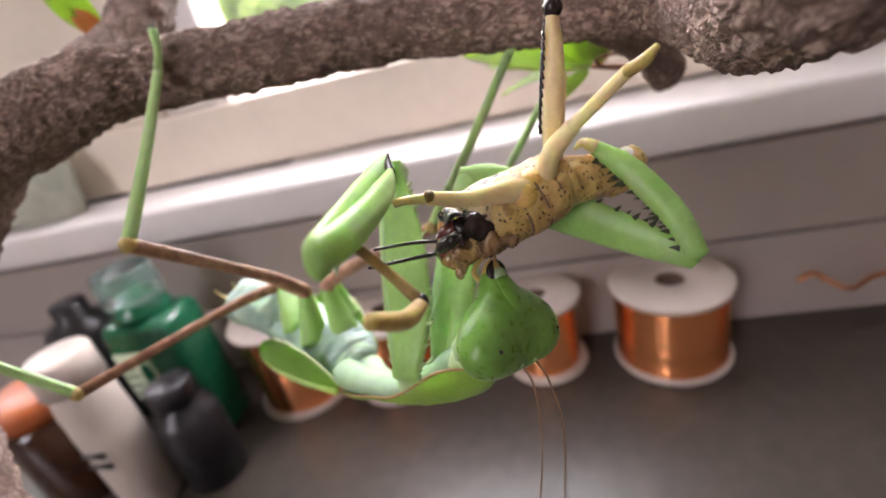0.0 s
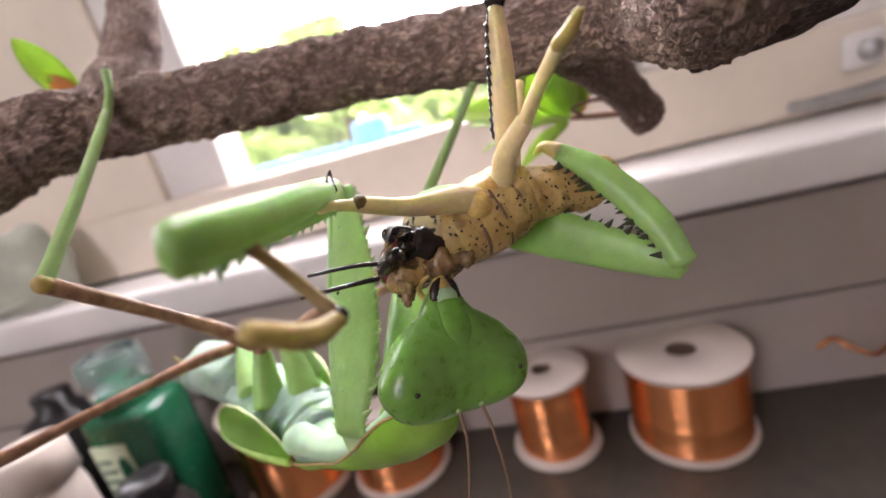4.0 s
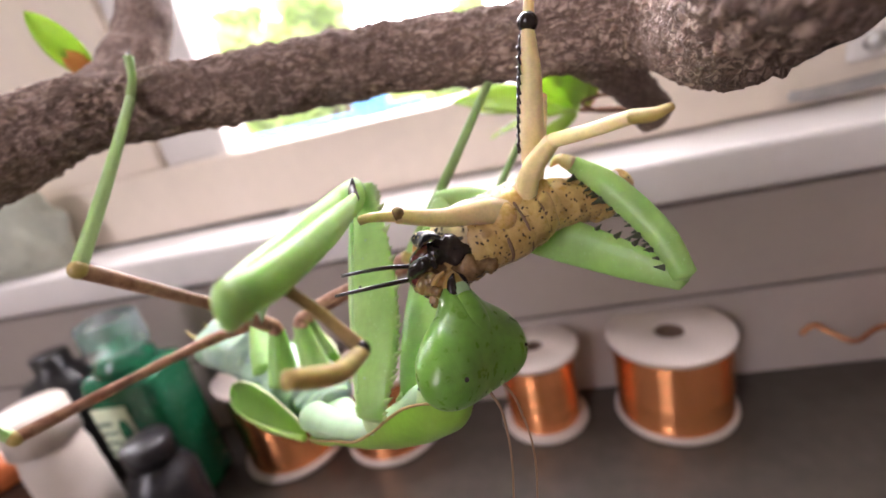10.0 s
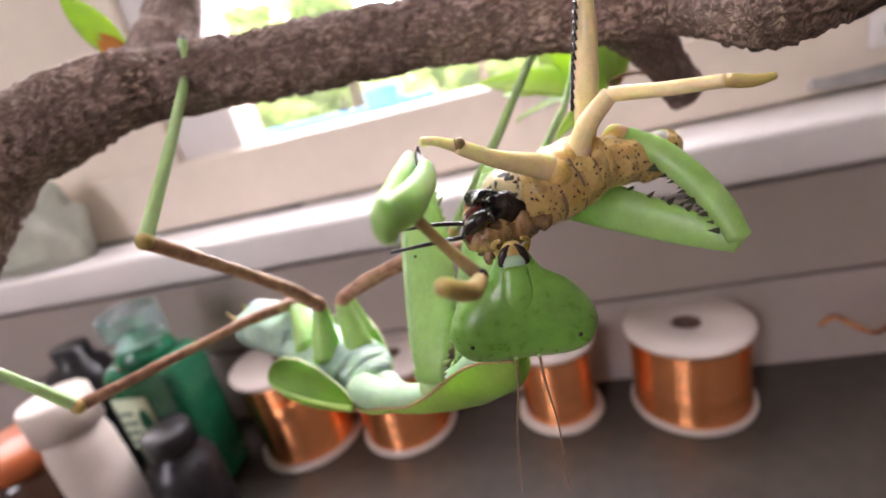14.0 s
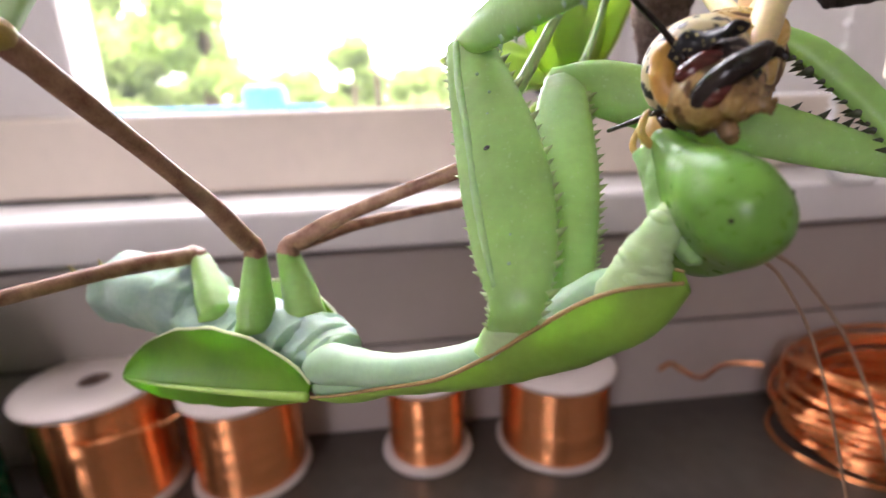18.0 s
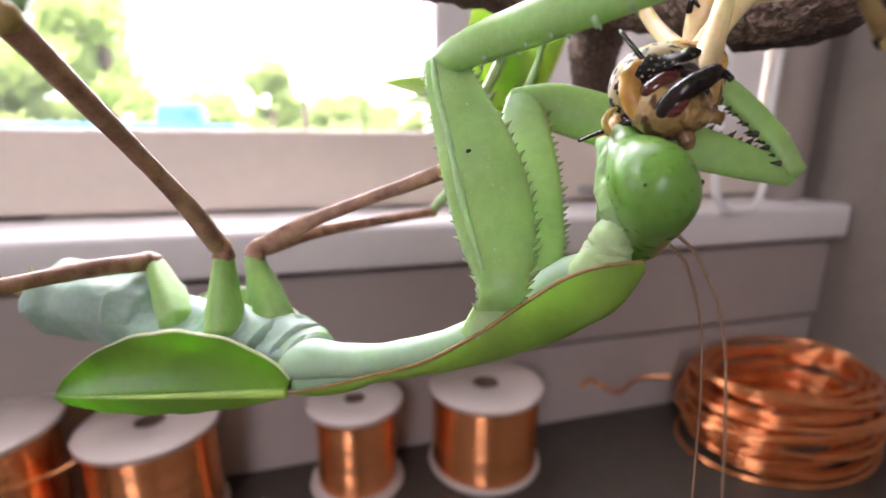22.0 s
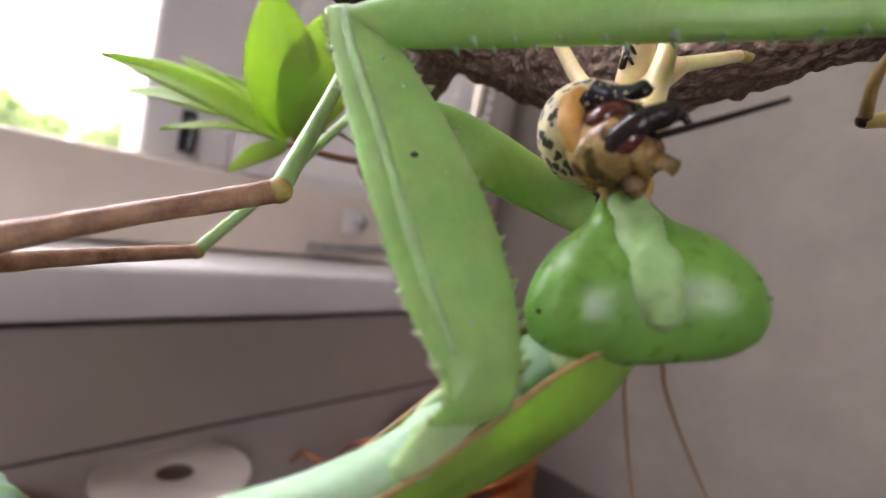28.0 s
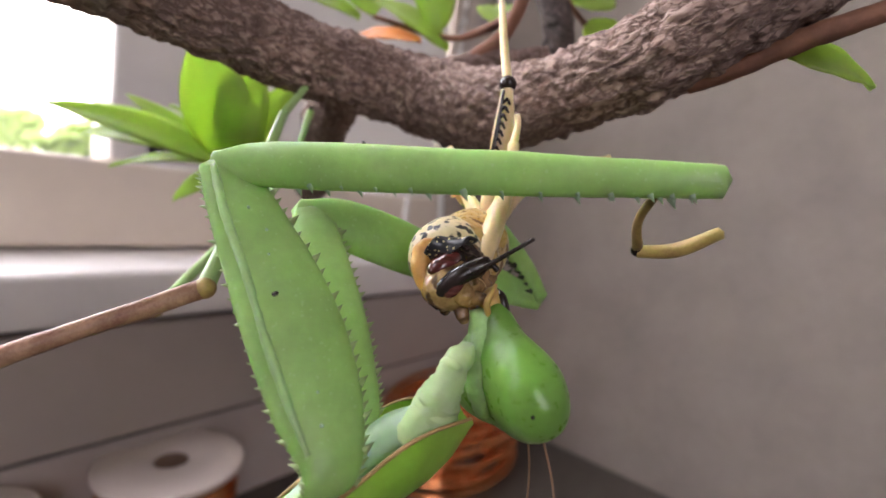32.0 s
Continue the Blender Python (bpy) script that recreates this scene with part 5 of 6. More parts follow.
part("tail", tube([LE - ld * 0.0012, LE + ld * 0.0006, LE + ld * 0.0016 + HI * 0.0006, LE + ld * 0.0018 + HI * 0.0014], [0.0015, 0.0016, 0.0014, 0.0007], 30, 26, flat=0.9, side=BEL, rough=0.0001, freq=900), M["l_belly"], locust, "blunt yellow tail with black dots")
part("tail_back", tube([LE - ld * 0.0026 + HI * 0.0011 + BEL * 0.0003, LE - ld * 0.0008 + HI * 0.0011 + BEL * 0.0004, LE + ld * 0.0006 + HI * 0.0013 + BEL * 0.0004, LE + ld * 0.0012 + HI * 0.0017 + BEL * 0.0003], [0.0009, 0.0011, 0.0010, 0.0005], 24, 20, side=BEL), M["l_white"], locust, "white back of the tail")
for s in (-0.45, 0.45):
    part("tail_stripe", tube([LE - ld * 0.0022 + HI * 0.0018 + BEL * (0.0009 + 0.0004 * s), LE - ld * 0.0006 + HI * 0.0019 + BEL * (0.0011 + 0.0005 * s), LE + ld * 0.0008 + HI * 0.0021 + BEL * (0.0009 + 0.0004 * s)], [0.00016, 0.00026, 0.00012], 16, 8, rough=0.0001, freq=2000), M["dark"], locust, "black broken stripe")
part("thorax", tube([LH.lerp(LT, 0.20), LH.lerp(LT, 0.32), LH.lerp(LT, 0.5), LH.lerp(LT, 0.68), LH.lerp(LT, 0.74)], [0.0019, 0.0026, 0.0028, 0.0026, 0.0020], 40, 26, flat=0.95, side=BEL, rough=0.00022, freq=700), M["l_belly"], locust, "yellow thorax with small black dots")
for i, (t, r) in enumerate(((0.34, 0.00270), (0.46, 0.00290), (0.58, 0.00282), (0.70, 0.00245))):
    c = LH.lerp(LT, t)
    part("belly_plate", tube([c - ld * 0.00068, c + ld * 0.00068], [r * 0.985, r], 4, 26, flat=0.95, side=BEL, rough=0.00005, freq=900), M["l_belly"], locust)
part("collar", tube([LH.lerp(LT, 0.12) - BEL * 0.0007, LH.lerp(LT, 0.18) - BEL * 0.0008, LH.lerp(LT, 0.30) - BEL * 0.0009, LH.lerp(LT, 0.5) - BEL * 0.0008], [0.0019, 0.0025, 0.0026, 0.0022], 30, 28, side=BEL, rough=0.00008, freq=900), M["l_back"], locust, "cream saddle with black speckles")
for t, r in ((0.40, 0.00284), (0.52, 0.00289), (0.64, 0.00276)):
    c = LH.lerp(LT, t)
    part("seam", tube([c - ld * 0.00007, c + ld * 0.00007], [r * 0.995, r * 0.995], 2, 30, flat=0.95, side=BEL, rough=0.00016, freq=1500), M["antenna"], locust, "dark seam between the plates")
ls = ld.cross(BEL)
HI = Vector((0.1, 0.35, 0.93))
part("head", tube([LH - ld * 0.0010 - HI * 0.0010, LH - ld * 0.0002 - HI * 0.0006, LH + ld * 0.0014 - HI * 0.0003, LH.lerp(LT, 0.22)], [0.0009, 0.0016, 0.0019, 0.0019], 44, 34, flat=0.95, side=BEL, rough=0.00016, freq=700), M["l_amber"], locust, "chewed brown-yellow head")
part("brow", tube([LH - ld * 0.0004 + HI * 0.0006 + BEL * 0.0003, LH + ld * 0.0006 + HI * 0.0008 + BEL * 0.0007, LH + ld * 0.0020 + HI * 0.0007 + BEL * 0.0010, LH + ld * 0.0030 + HI * 0.0001 + BEL * 0.0012], [0.0007, 0.0013, 0.0013, 0.0007], 44, 30, rough=0.0003, freq=1000), M["dark"], locust, "glossy black crown of the head")
part("flesh", tube([LH.lerp(LT, 0.04) + BEL * 0.0008 - HI * 0.0008, LH.lerp(LT, 0.18) + BEL * 0.0011 - HI * 0.0006, LH.lerp(LT, 0.34) + BEL * 0.0012 - HI * 0.0010], [0.0008, 0.0014, 0.0011], 50, 34, rough=0.0005, freq=900), M["l_flesh"], locust, "wet torn brown flesh")
part("flesh", tube([LH - ld * 0.0012 + BEL * 0.0010 + HI * 0.0002, LH - ld * 0.0006 + BEL * 0.0016, LH + ld * 0.0010 + BEL * 0.0016], [0.0005, 0.0008, 0.0007], 44, 30, rough=0.0003, freq=1000), M["l_amber"], locust, "torn amber cheek")
for c, n in ((LH - ld * 0.0006 + HI * 0.0013 + BEL * 0.0002, HI - ld * 0.6),):
    part("eye", ball(c, 0.0006, 0.0008, 0.0013, turn=n.to_track_quat("X", "Z").to_matrix(), u=20, v=14), M["eye"], locust, "dark red-brown banded eye")
    part("cheek_stripe", tube([c - HI * 0.0012 - ld * 0.0002, c - HI * 0.0018 + ld * 0.0004, c - HI * 0.0022 + ld * 0.0012], [0.0004, 0.0005, 0.0003], 12, 8), M["dark"], locust, "black shiny stripe")
part("collar_edge", tube([LH - ld * 0.0001 - HI * 0.0017 - BEL * 0.0008, LH - ld * 0.0001 - HI * 0.0004 - BEL * 0.0017, LH + HI * 0.0012 - BEL * 0.0015, LH + ld * 0.0002 + HI * 0.0020 - BEL * 0.0005], [0.0004, 0.00055, 0.00055, 0.0004], 36, 14, rough=0.00008, freq=1200), M["l_band"], locust, "orange-yellow edge of the saddle")
part("eye_band", tube([mm(-7.43, 35.16, 151.74), mm(-7.64, 34.53, 152.7), mm(-7.22, 33.75, 153.69), mm(-6.28, 32.94, 154.48), mm(-5.8, 33.2, 154.75)], [0.0003, 0.00055, 0.0006, 0.0005, 0.0003], 40, 18, rough=0.00006, freq=1500), M["dark"], locust, "glossy black band round the eye")
part("eye", ball(mm(-7.50, 34.0, 153.05), 0.00042, 0.0006, 0.00085, turn=Euler((0.65, 0.15, 0.5)).to_matrix(), u=20, v=14), M["eye"], locust, "dark red-brown banded eye")
part("face_palp", tube([mm(-5.9, 33.0, 154.5), mm(-5.6, 32.6, 154.5), mm(-5.5, 32.3, 154.2)], [0.0004, 0.0002, 0.00012], 14, 8, rough=0.00008, freq=2000), M["dark"], locust, "black palp")
part("saddle_patch", tube([mm(-7.1, 36.7, 153.9), mm(-7.1, 35.7, 155.0), mm(-6.1, 34.9, 155.6), mm(-5.2, 34.3, 155.7)], [0.0003, 0.0007, 0.0007, 0.0003], 40, 24, flat=0.3, side=(0.5, -0.6, 0.2)), M["l_patch"], locust, "black patch with cream dots")
for i in range(2):
    a = LH - ld * (0.0009 - 0.0002 * i) + BEL * (0.0012 + 0.0003 * (i % 2)) + HI * (0.0010 - 0.0008 * i)
    part("shred", tube([a, a + BEL * 0.0007 - ld * 0.0003, a + BEL * (0.0013 + 0.0003 * (i % 2)) + HI * (0.0003 - 0.0003 * i)], [0.0006, 0.0005, 0.00015], 14, 10, flat=0.45, rough=0.0003, freq=1400), M["l_torn"], locust, "torn shred of brown skin")
for s in (-1, 1):
    part("mouthpart", tube([LH - HI * 0.0014 + BEL * (0.0004 + 0.0004 * s), LH - HI * 0.0019 - ld * 0.0002 + BEL * (0.0004 + 0.0006 * s), LH - HI * 0.0021 + BEL * (0.0004 + 0.0005 * s)], [0.0005, 0.0004, 0.0002], 12, 10), M["l_flesh"], locust, "brown jaw")
HUB = mm(1.4, 38.4, 157.4)


def locust_leg(points, radii, mat, label, name="leg", parent=None, origin=None):
    return part(name, tube(points, radii, 24, 12, flat=0.85), M[mat], parent or locust, label, origin)


FRONT = mm(-1.6, 35.6, 156.4)
for s, c in enumerate((HUB + mm(0.1, -0.3, -0.9), HUB + mm(-1.6, -1.2, -1.2), FRONT + mm(0.8, 0.4, -0.7))):
    part("leg_base", ball(c, 0.0013 - 0.00015 * s, 0.0011, 0.0011, u=20, v=14), M["l_coxa"], locust, "soft amber leg base")
front = locust_leg([FRONT + mm(1.8, 1.6, -1.2), FRONT, mm(-4.6, 33.4, 157.2), mm(-7.1, 32.2, 158.2)], [0.0010, 0.0009, 0.0006, 0.0005], "l_leg", "cream front leg", "front_leg", locust, FRONT)
locust_leg([mm(-7.1, 32.2, 158.2), mm(-8.4, 31.4, 158.6), mm(-9.2, 31.2, 158.6)], [0.0004, 0.0003, 0.0003], "l_leg", "", "shin", front)
part("leg_joint", ball(mm(-7.0, 32.2, 158.3), 0.00048, u=10, v=8), M["m_foot"], front)
hind = locust_leg([HUB + mm(0.2, 0, -0.6), mm(2.0, 38.2, 160.2), mm(2.6, 38.6, 164.4), mm(2.9, 39.0, 167.4)], [0.0008, 0.0010, 0.00085, 0.0005], "l_leg", "cream hind thigh with a black herringbone", "hind_thigh")
for i in range(11):
    z = 159.6 + i * 0.62
    part("chevron", tube([mm(1.15 + 0.10 * i, 38.0, z), mm(0.98 + 0.11 * i, 38.35, z + 0.45), mm(1.25 + 0.10 * i, 38.8, z)], [0.00009, 0.00014, 0.00009], 6, 5), M["dark"], hind)
part("stripe", tube([mm(1.05, 38.6, 159.4), mm(1.7, 38.6, 163.6), mm(2.4, 38.9, 167)], [0.00022, 0.0002, 0.00014], 12, 6), M["dark"], hind)
part("knee", ball(mm(2.95, 39.0, 167.6), 0.0007, u=12, v=8), M["dark"], hind, "black knee")
locust_leg([mm(2.95, 39.0, 167.6), mm(3.9, 40.6, 171.5), mm(4.8, 42, 175.5)], [0.0004, 0.0004, 0.0003], "l_leg", "cream shin", "shin", hind)
locust_leg([HUB + mm(-0.2, 0.6, -0.4), mm(2.6, 42.0, 159.4), mm(3.4, 44.6, 162.4)], [0.0007, 0.00055, 0.0005], "l_leg", "cream hind leg", "hind_thigh")
mid = locust_leg([HUB + mm(-0.6, -0.8, -1.2), mm(1.6, 36.8, 158.4), mm(3.2, 36.0, 160.2)], [0.0010, 0.0008, 0.0006], "l_leg", "cream middle leg")
KICK = mm(3.2, 36.0, 160.2)
kicker = locust_leg([KICK, mm(4.6, 33.2, 161.4), mm(6.2, 30.6, 162.7)], [0.0005, 0.00045, 0.0004], "l_leg", "cream kicking shin", "kicking_shin", locust, KICK)
part("foot", tube([mm(6.2, 30.6, 162.7), mm(6.9, 29.6, 163.0), mm(7.5, 28.9, 163.5)], [0.0004, 0.00036, 0.0002], 10, 8), M["m_tarsus"], kicker, "brown foot with claws")
FEEL = LH - ld * 0.0006 + HI * 0.0004
feeler_up = part("antenna", tube([FEEL, FEEL + mm(-2.6, -0.5, 0.5), FEEL + mm(-5.8, -0.9, 0.6)], [0.00018, 0.00016, 0.00012], 14, 6), M["dark"], locust, "dark feeler", FEEL)
FEEL2 = FEEL - HI * 0.0008
feeler = part("antenna", tube([FEEL2, FEEL2 + mm(-2.8, -0.7, 0.15), FEEL2 + mm(-6.4, -1.2, 0.1)], [0.00019, 0.00017, 0.00012], 16, 6), M["dark"], locust, "dark feeler", FEEL2)

# ---- bottles and other things on the bench and the sill ----
gb = thing("green_bottle", (-0.195, 0.172, 0.0), "green plastic bottle with a clear measuring cap and a pale label", "bottle")
part("body", box(-0.2150, -0.1745, 0.158, 0.186, 0.0, 0.0760, 0.006, steps=3), M["green_plastic"], gb)
part("shoulder", lathe([(0.0, 0.0), (0.0135, 0.0), (0.0130, 0.004), (0.0105, 0.007), (0.0100, 0.009), (0.0, 0.009)], 32, at=(-0.196, 0.172, 0.0755)), M["green_plastic"], gb)
part("cap", lathe([(0.0130, 0.0), (0.0138, 0.001), (0.0132, 0.016), (0.0126, 0.0165), (0.0124, 0.002)], 32, at=(-0.196, 0.172, 0.0835)), M["clear"], gb, "clear plastic measuring cap")
lab = part("label", box(-0.2110, -0.1920, 0.1568, 0.1576, 0.034, 0.062, 0.0002), M["label_paper"], gb, "pale green paper label")
for i in range(4):
    part("text_bar", box(-0.2095, -0.2015 - 0.001 * (i % 2), 0.1561, 0.1566, 0.0375 + 0.0052 * i, 0.0392 + 0.0052 * i, 0), M["ink"], lab)
part("picture", ball((-0.1965, 0.1566, 0.048), 0.0035, 0.0004, 0.008, u=14, v=8), M["green_plastic"], lab)
wb = thing("white_bottle", (-0.197, 0.128, 0.0), "white plastic bottle with a ribbed white screw cap", "bottle")
o = (-0.197, 0.128, 0.0)
part("body", lathe([(0.0, 0.0), (0.0112, 0.0), (0.0120, 0.0015), (0.0120, 0.062), (0.0110, 0.0685), (0.0095, 0.071), (0.0, 0.071)], 36, at=o), M["white_plastic"], wb)
part("cap", lathe([(0.0, 0.0150), (0.0112, 0.0150), (0.0122, 0.0140), (0.0124, 0.0), (0.0, 0.0)], 48, at=(o[0], o[1], 0.0712)), M["white_plastic"], wb)
lab = part("label", lathe([(0.01215, 0.015), (0.01222, 0.0152), (0.01222, 0.052), (0.01215, 0.0522)], 36, at=o), M["white_plastic"], wb)
for i in range(2):
    part("text_bar", box(-0.2020, -0.1905, 0.1154, 0.1164, 0.040 - 0.006 * i, 0.0425 - 0.006 * i, 0.0), M["dark_plastic"], lab)
db = thing("dark_bottle", (-0.171, 0.141, 0.0), "short black plastic bottle with a glossy shoulder", "bottle")
o = (-0.171, 0.141, 0.0)
part("body", lathe([(0.0, 0.0), (0.0130, 0.0), (0.0140, 0.0015), (0.0140, 0.036), (0.012, 0.041), (0.008, 0.044), (0.008, 0.046), (0.0, 0.046)], 36, at=o), M["dark_plastic"], db)
part("cap", lathe([(0.0, 0.010), (0.0090, 0.010), (0.0098, 0.009), (0.0098, 0.0), (0.0, 0.0)], 30, at=(o[0], o[1], 0.0462)), M["dark_plastic"], db)
oj = thing("orange_lidded_jar", (-0.243, 0.140, 0.0), "dark brown glass jar with an orange screw lid", "jar")
o = (-0.243, 0.140, 0.0)
part("glass", lathe([(0.0, 0.0), (0.019, 0.0), (0.0205, 0.002), (0.0205, 0.046), (0.018, 0.050), (0.0, 0.050)], 36, at=o), M["brown_glass"], oj)
part("lid", lathe([(0.0, 0.0110), (0.0185, 0.0110), (0.0198, 0.010), (0.0198, 0.0), (0.0, 0.0)], 40, at=(o[0], o[1], 0.0502)), M["orange_lid"], oj, "orange screw lid")
wj = thing("white_lidded_jar", (-0.170, 0.079, 0.0), "small jar with a white screw lid", "jar")
part("glass", lathe([(0.0, 0.0), (0.014, 0.0), (0.015, 0.002), (0.015, 0.022), (0.0, 0.024)], 32, at=(-0.170, 0.079, 0.0)), M["dark_plastic"], wj)
part("lid", lathe([(0.0, 0.008), (0.0145, 0.008), (0.0155, 0.007), (0.0155, 0.0), (0.0, 0.0)], 36, at=(-0.170, 0.079, 0.0242)), M["white_plastic"], wj, "white screw lid")
bc = thing("blue_clip", (-0.141, 0.106, 0.0), "small dark blue rounded plastic clip", "clip")
part("body", ball((-0.141, 0.106, 0.0080), 0.014, 0.009, 0.008, u=24, v=14), M["blue_dark"], bc)
tall = thing("tall_dark_bottle", (-0.262, 0.190, 0.0), "tall dark bottle with a black cap", "bottle")
part("body", lathe([(0.0, 0.0), (0.019, 0.0), (0.0205, 0.002), (0.0205, 0.058), (0.016, 0.066), (0.009, 0.070), (0.009, 0.078), (0.0, 0.078)], 36, at=(-0.262, 0.190, 0.0)), M["dark_plastic"], tall)

bag = thing("grey_cloth_bag", (-0.292, 0.228, 0.1155), "crumpled grey-green cloth bag on the window sill", "bag")
bm = bmesh.new()
made = bmesh.ops.create_uvsphere(bm, u_segments=40, v_segments=28, radius=1.0)["verts"]
for v in made:
    q = v.co.copy()
    k = 1 + 0.22 * noise.fractal(q * 1.7, 1.0, 2.0, 4)
    v.co = Vector((q.x * 0.040 * k, q.y * 0.0165 * k, max(0.0, (q.z + 0.55)) * 0.030 * k)) + Vector((-0.292, 0.2265, 0.1157))
part("cloth", bm, M["cloth"], bag)
part("hem", tube([(-0.318, 0.2105, 0.122), (-0.295, 0.2085, 0.121), (-0.272, 0.2115, 0.123)], [0.0012, 0.0014, 0.001], 14, 6, rough=0.0004), M["cloth"], bag)

stay = thing("window_stay", (0.140, 0.2425, 0.139), "grey metal window stay with a knob", "window stay")
part("arm", tube([(0.117, 0.2405, 0.1235), (0.128, 0.240, 0.1225), (0.150, 0.240, 0.1235), (0.175, 0.241, 0.126)], [0.0024, 0.003, 0.003, 0.0024], 24, 10, flat=0.5), M["metal"], stay)
part("plate", box(0.140, 0.156, 0.2425, 0.2462, 0.132, 0.147, 0.002), M["white_paint"], stay)
part("knob", lathe([(0.0, 0.0), (0.003, 0.0), (0.0042, 0.002), (0.0038, 0.005), (0.0, 0.006)], 18, at=(0.148, 0.2424, 0.1395), axis=(0, -1, 0)), M["metal"], stay)
latch = thing("window_latch", (0.0555, 0.243, 0.168), "small black window latch handle", "window latch")
part("plate", box(0.0525, 0.0585, 0.2495, 0.2528, 0.1580, 0.1760, 0.001), M["dark_plastic"], latch)
part("lever", tube([(0.0555, 0.2485, 0.1725), (0.0555, 0.2440, 0.1680), (0.0545, 0.2430, 0.1580)], [0.0018, 0.0019, 0.0015], 16, 10), M["dark_plastic"], latch)
# a strand of wire between two spools
strand = thing("loose_wire", (-0.118, 0.173, 0.040), "loose strand of copper wire between two spools", "wire")
part("strand", tube([(-0.168, 0.1875, 0.034), (-0.140, 0.1712, 0.0385), (-0.115, 0.176, 0.0405), (-0.106, 0.1835, 0.041)], [0.0005] * 4, 24, 6), M["copper"], strand)


# ---- what moves ----
# the body's drift, the thigh's way from the elbow to the knee, the prey's drift and tilt, the tip of the kicking leg (mm)
BODY = [(0, (0.4, -1.2, 0.5)), (1, (0.15, -1.3, 0.3)), (2, (0.3, 1.6, 0.4)), (3, (0.4, -0.9, 0.6)), (6, (0.2, -1, 0.8)), (9, (0, -1.08, 0.97)), (13, (0.24, -0.5, 0.2)), (15.5, (0, 0.14, -0.3)), (16, (-0.1, 0, 0.1)), (17, (0, -0.65, 0.3)), (18, (-0.13, -0.8, 0.1)), (19, (0, -0.3, -0.1)), (21, (-0.15, 0.2, 0)), (23, (0, 1.1, 0.3)), (24, (-0.21, 0.7, 0.47)), (26.5, (-0.3, 0.6, 0)), (28, (0.6, 1.4, -0.5)), (29, (0.4, 1.2, -0.4)), (30, (0.79, 1.32, -0.55)), (31, (1.7, 0.6, -1.15)), (31.3, (1.5, 0.0, -1.3)), (31.6, (1, -5, -4)), (31.8, (1, -3.6, -3)), (32, (0.6, -3.4, -2.4))]
ARM = [(0, (4.8, -26.2, 4.2)), (1, (4.2, -26.5, 3.0)), (2, (3.9, -28.1, 3.0)), (3, (5.1, -26.4, 2.5)), (6, (5.8, -26.2, 2.6)), (9, (4.2, -26.6, 2.1)), (13, (4.9, -26.5, 2.1)), (15.5, (6.0, -26.2, 2.9)), (21, (7.5, -25.8, 2.0)), (24.5, (9.5, -25.2, 1.8)), (26.5, (13.0, -23.5, 2.4)), (28, (15.2, -22.0, 4.2)), (30, (13.5, -23.0, 4.1)), (31.3, (14, -23, 2.6)), (31.6, (14, -23.2, 2.2)), (32, (14, -23.2, 2.0))]
# the elbow's shift as the upper arm swings on its hip (mm)
ELBOW = [(0, (0, 0, 0)), (22, (0, 0, 0)), (24, (0.4, -0.5, 0)), (26.5, (0.9, -1.1, 0)), (29, (0.9, -1.1, 0)), (30, (0.3, -0.4, 0)), (32, (0, 0, 0))]
PREY = [(0, (0, 0, 0), (0, 0, 0)), (13.5, (0, 0, 0), (0, 0, 0)), (16, (0, 0, 0), (0, 0, 8)), (18, (0, 0, 0), (0, 0, 22)), (20, (0, 0, 0), (0, 0, 25)), (22, (0, 0, 0), (0, 0, 20)), (24.5, (0, 0, 0), (0, 0, 6)), (26.5, (0.4, 0, -0.6), (0, 0, 0)), (28, (0.5, 0, -0.8), (0, 0, 0)), (30, (0.1, -0.2, -1.6), (0, 0, 0)), (31, (1.2, -1.2, -1.6), (0, 0, 0)), (31.3, (1.3, -1.3, -1.7), (0, 0, 0)), (31.6, (3.0, -5.0, -5.5), (0, 0, 0)), (31.8, (1.6, -3.2, -4.6), (0, 0, 0)), (32, (2.4, -3.8, -4.0), (0, 0, 0))]
KICKS = [(0, (7.3, 29.6, 165.1)), (1, (5.6, 28.2, 164.2)), (3, (6.3, 28.8, 164.6)), (6, (6.2, 28.6, 164.4)), (9, (7.8, 29.0, 163.5)), (11, (9.6, 29.6, 160.4)), (11.4, (10.0, 30.5, 159.6)), (11.9, (10.8, 32.6, 155.4)), (12.4, (11.4, 32.4, 158.2)), (13, (11.5, 32.1, 158.6)), (15.5, (10.5, 31.0, 161.5)), (21, (11.5, 34.0, 161.0)), (28, (11.2, 34.0, 163.6)), (32, (11.0, 33.2, 163.3))]
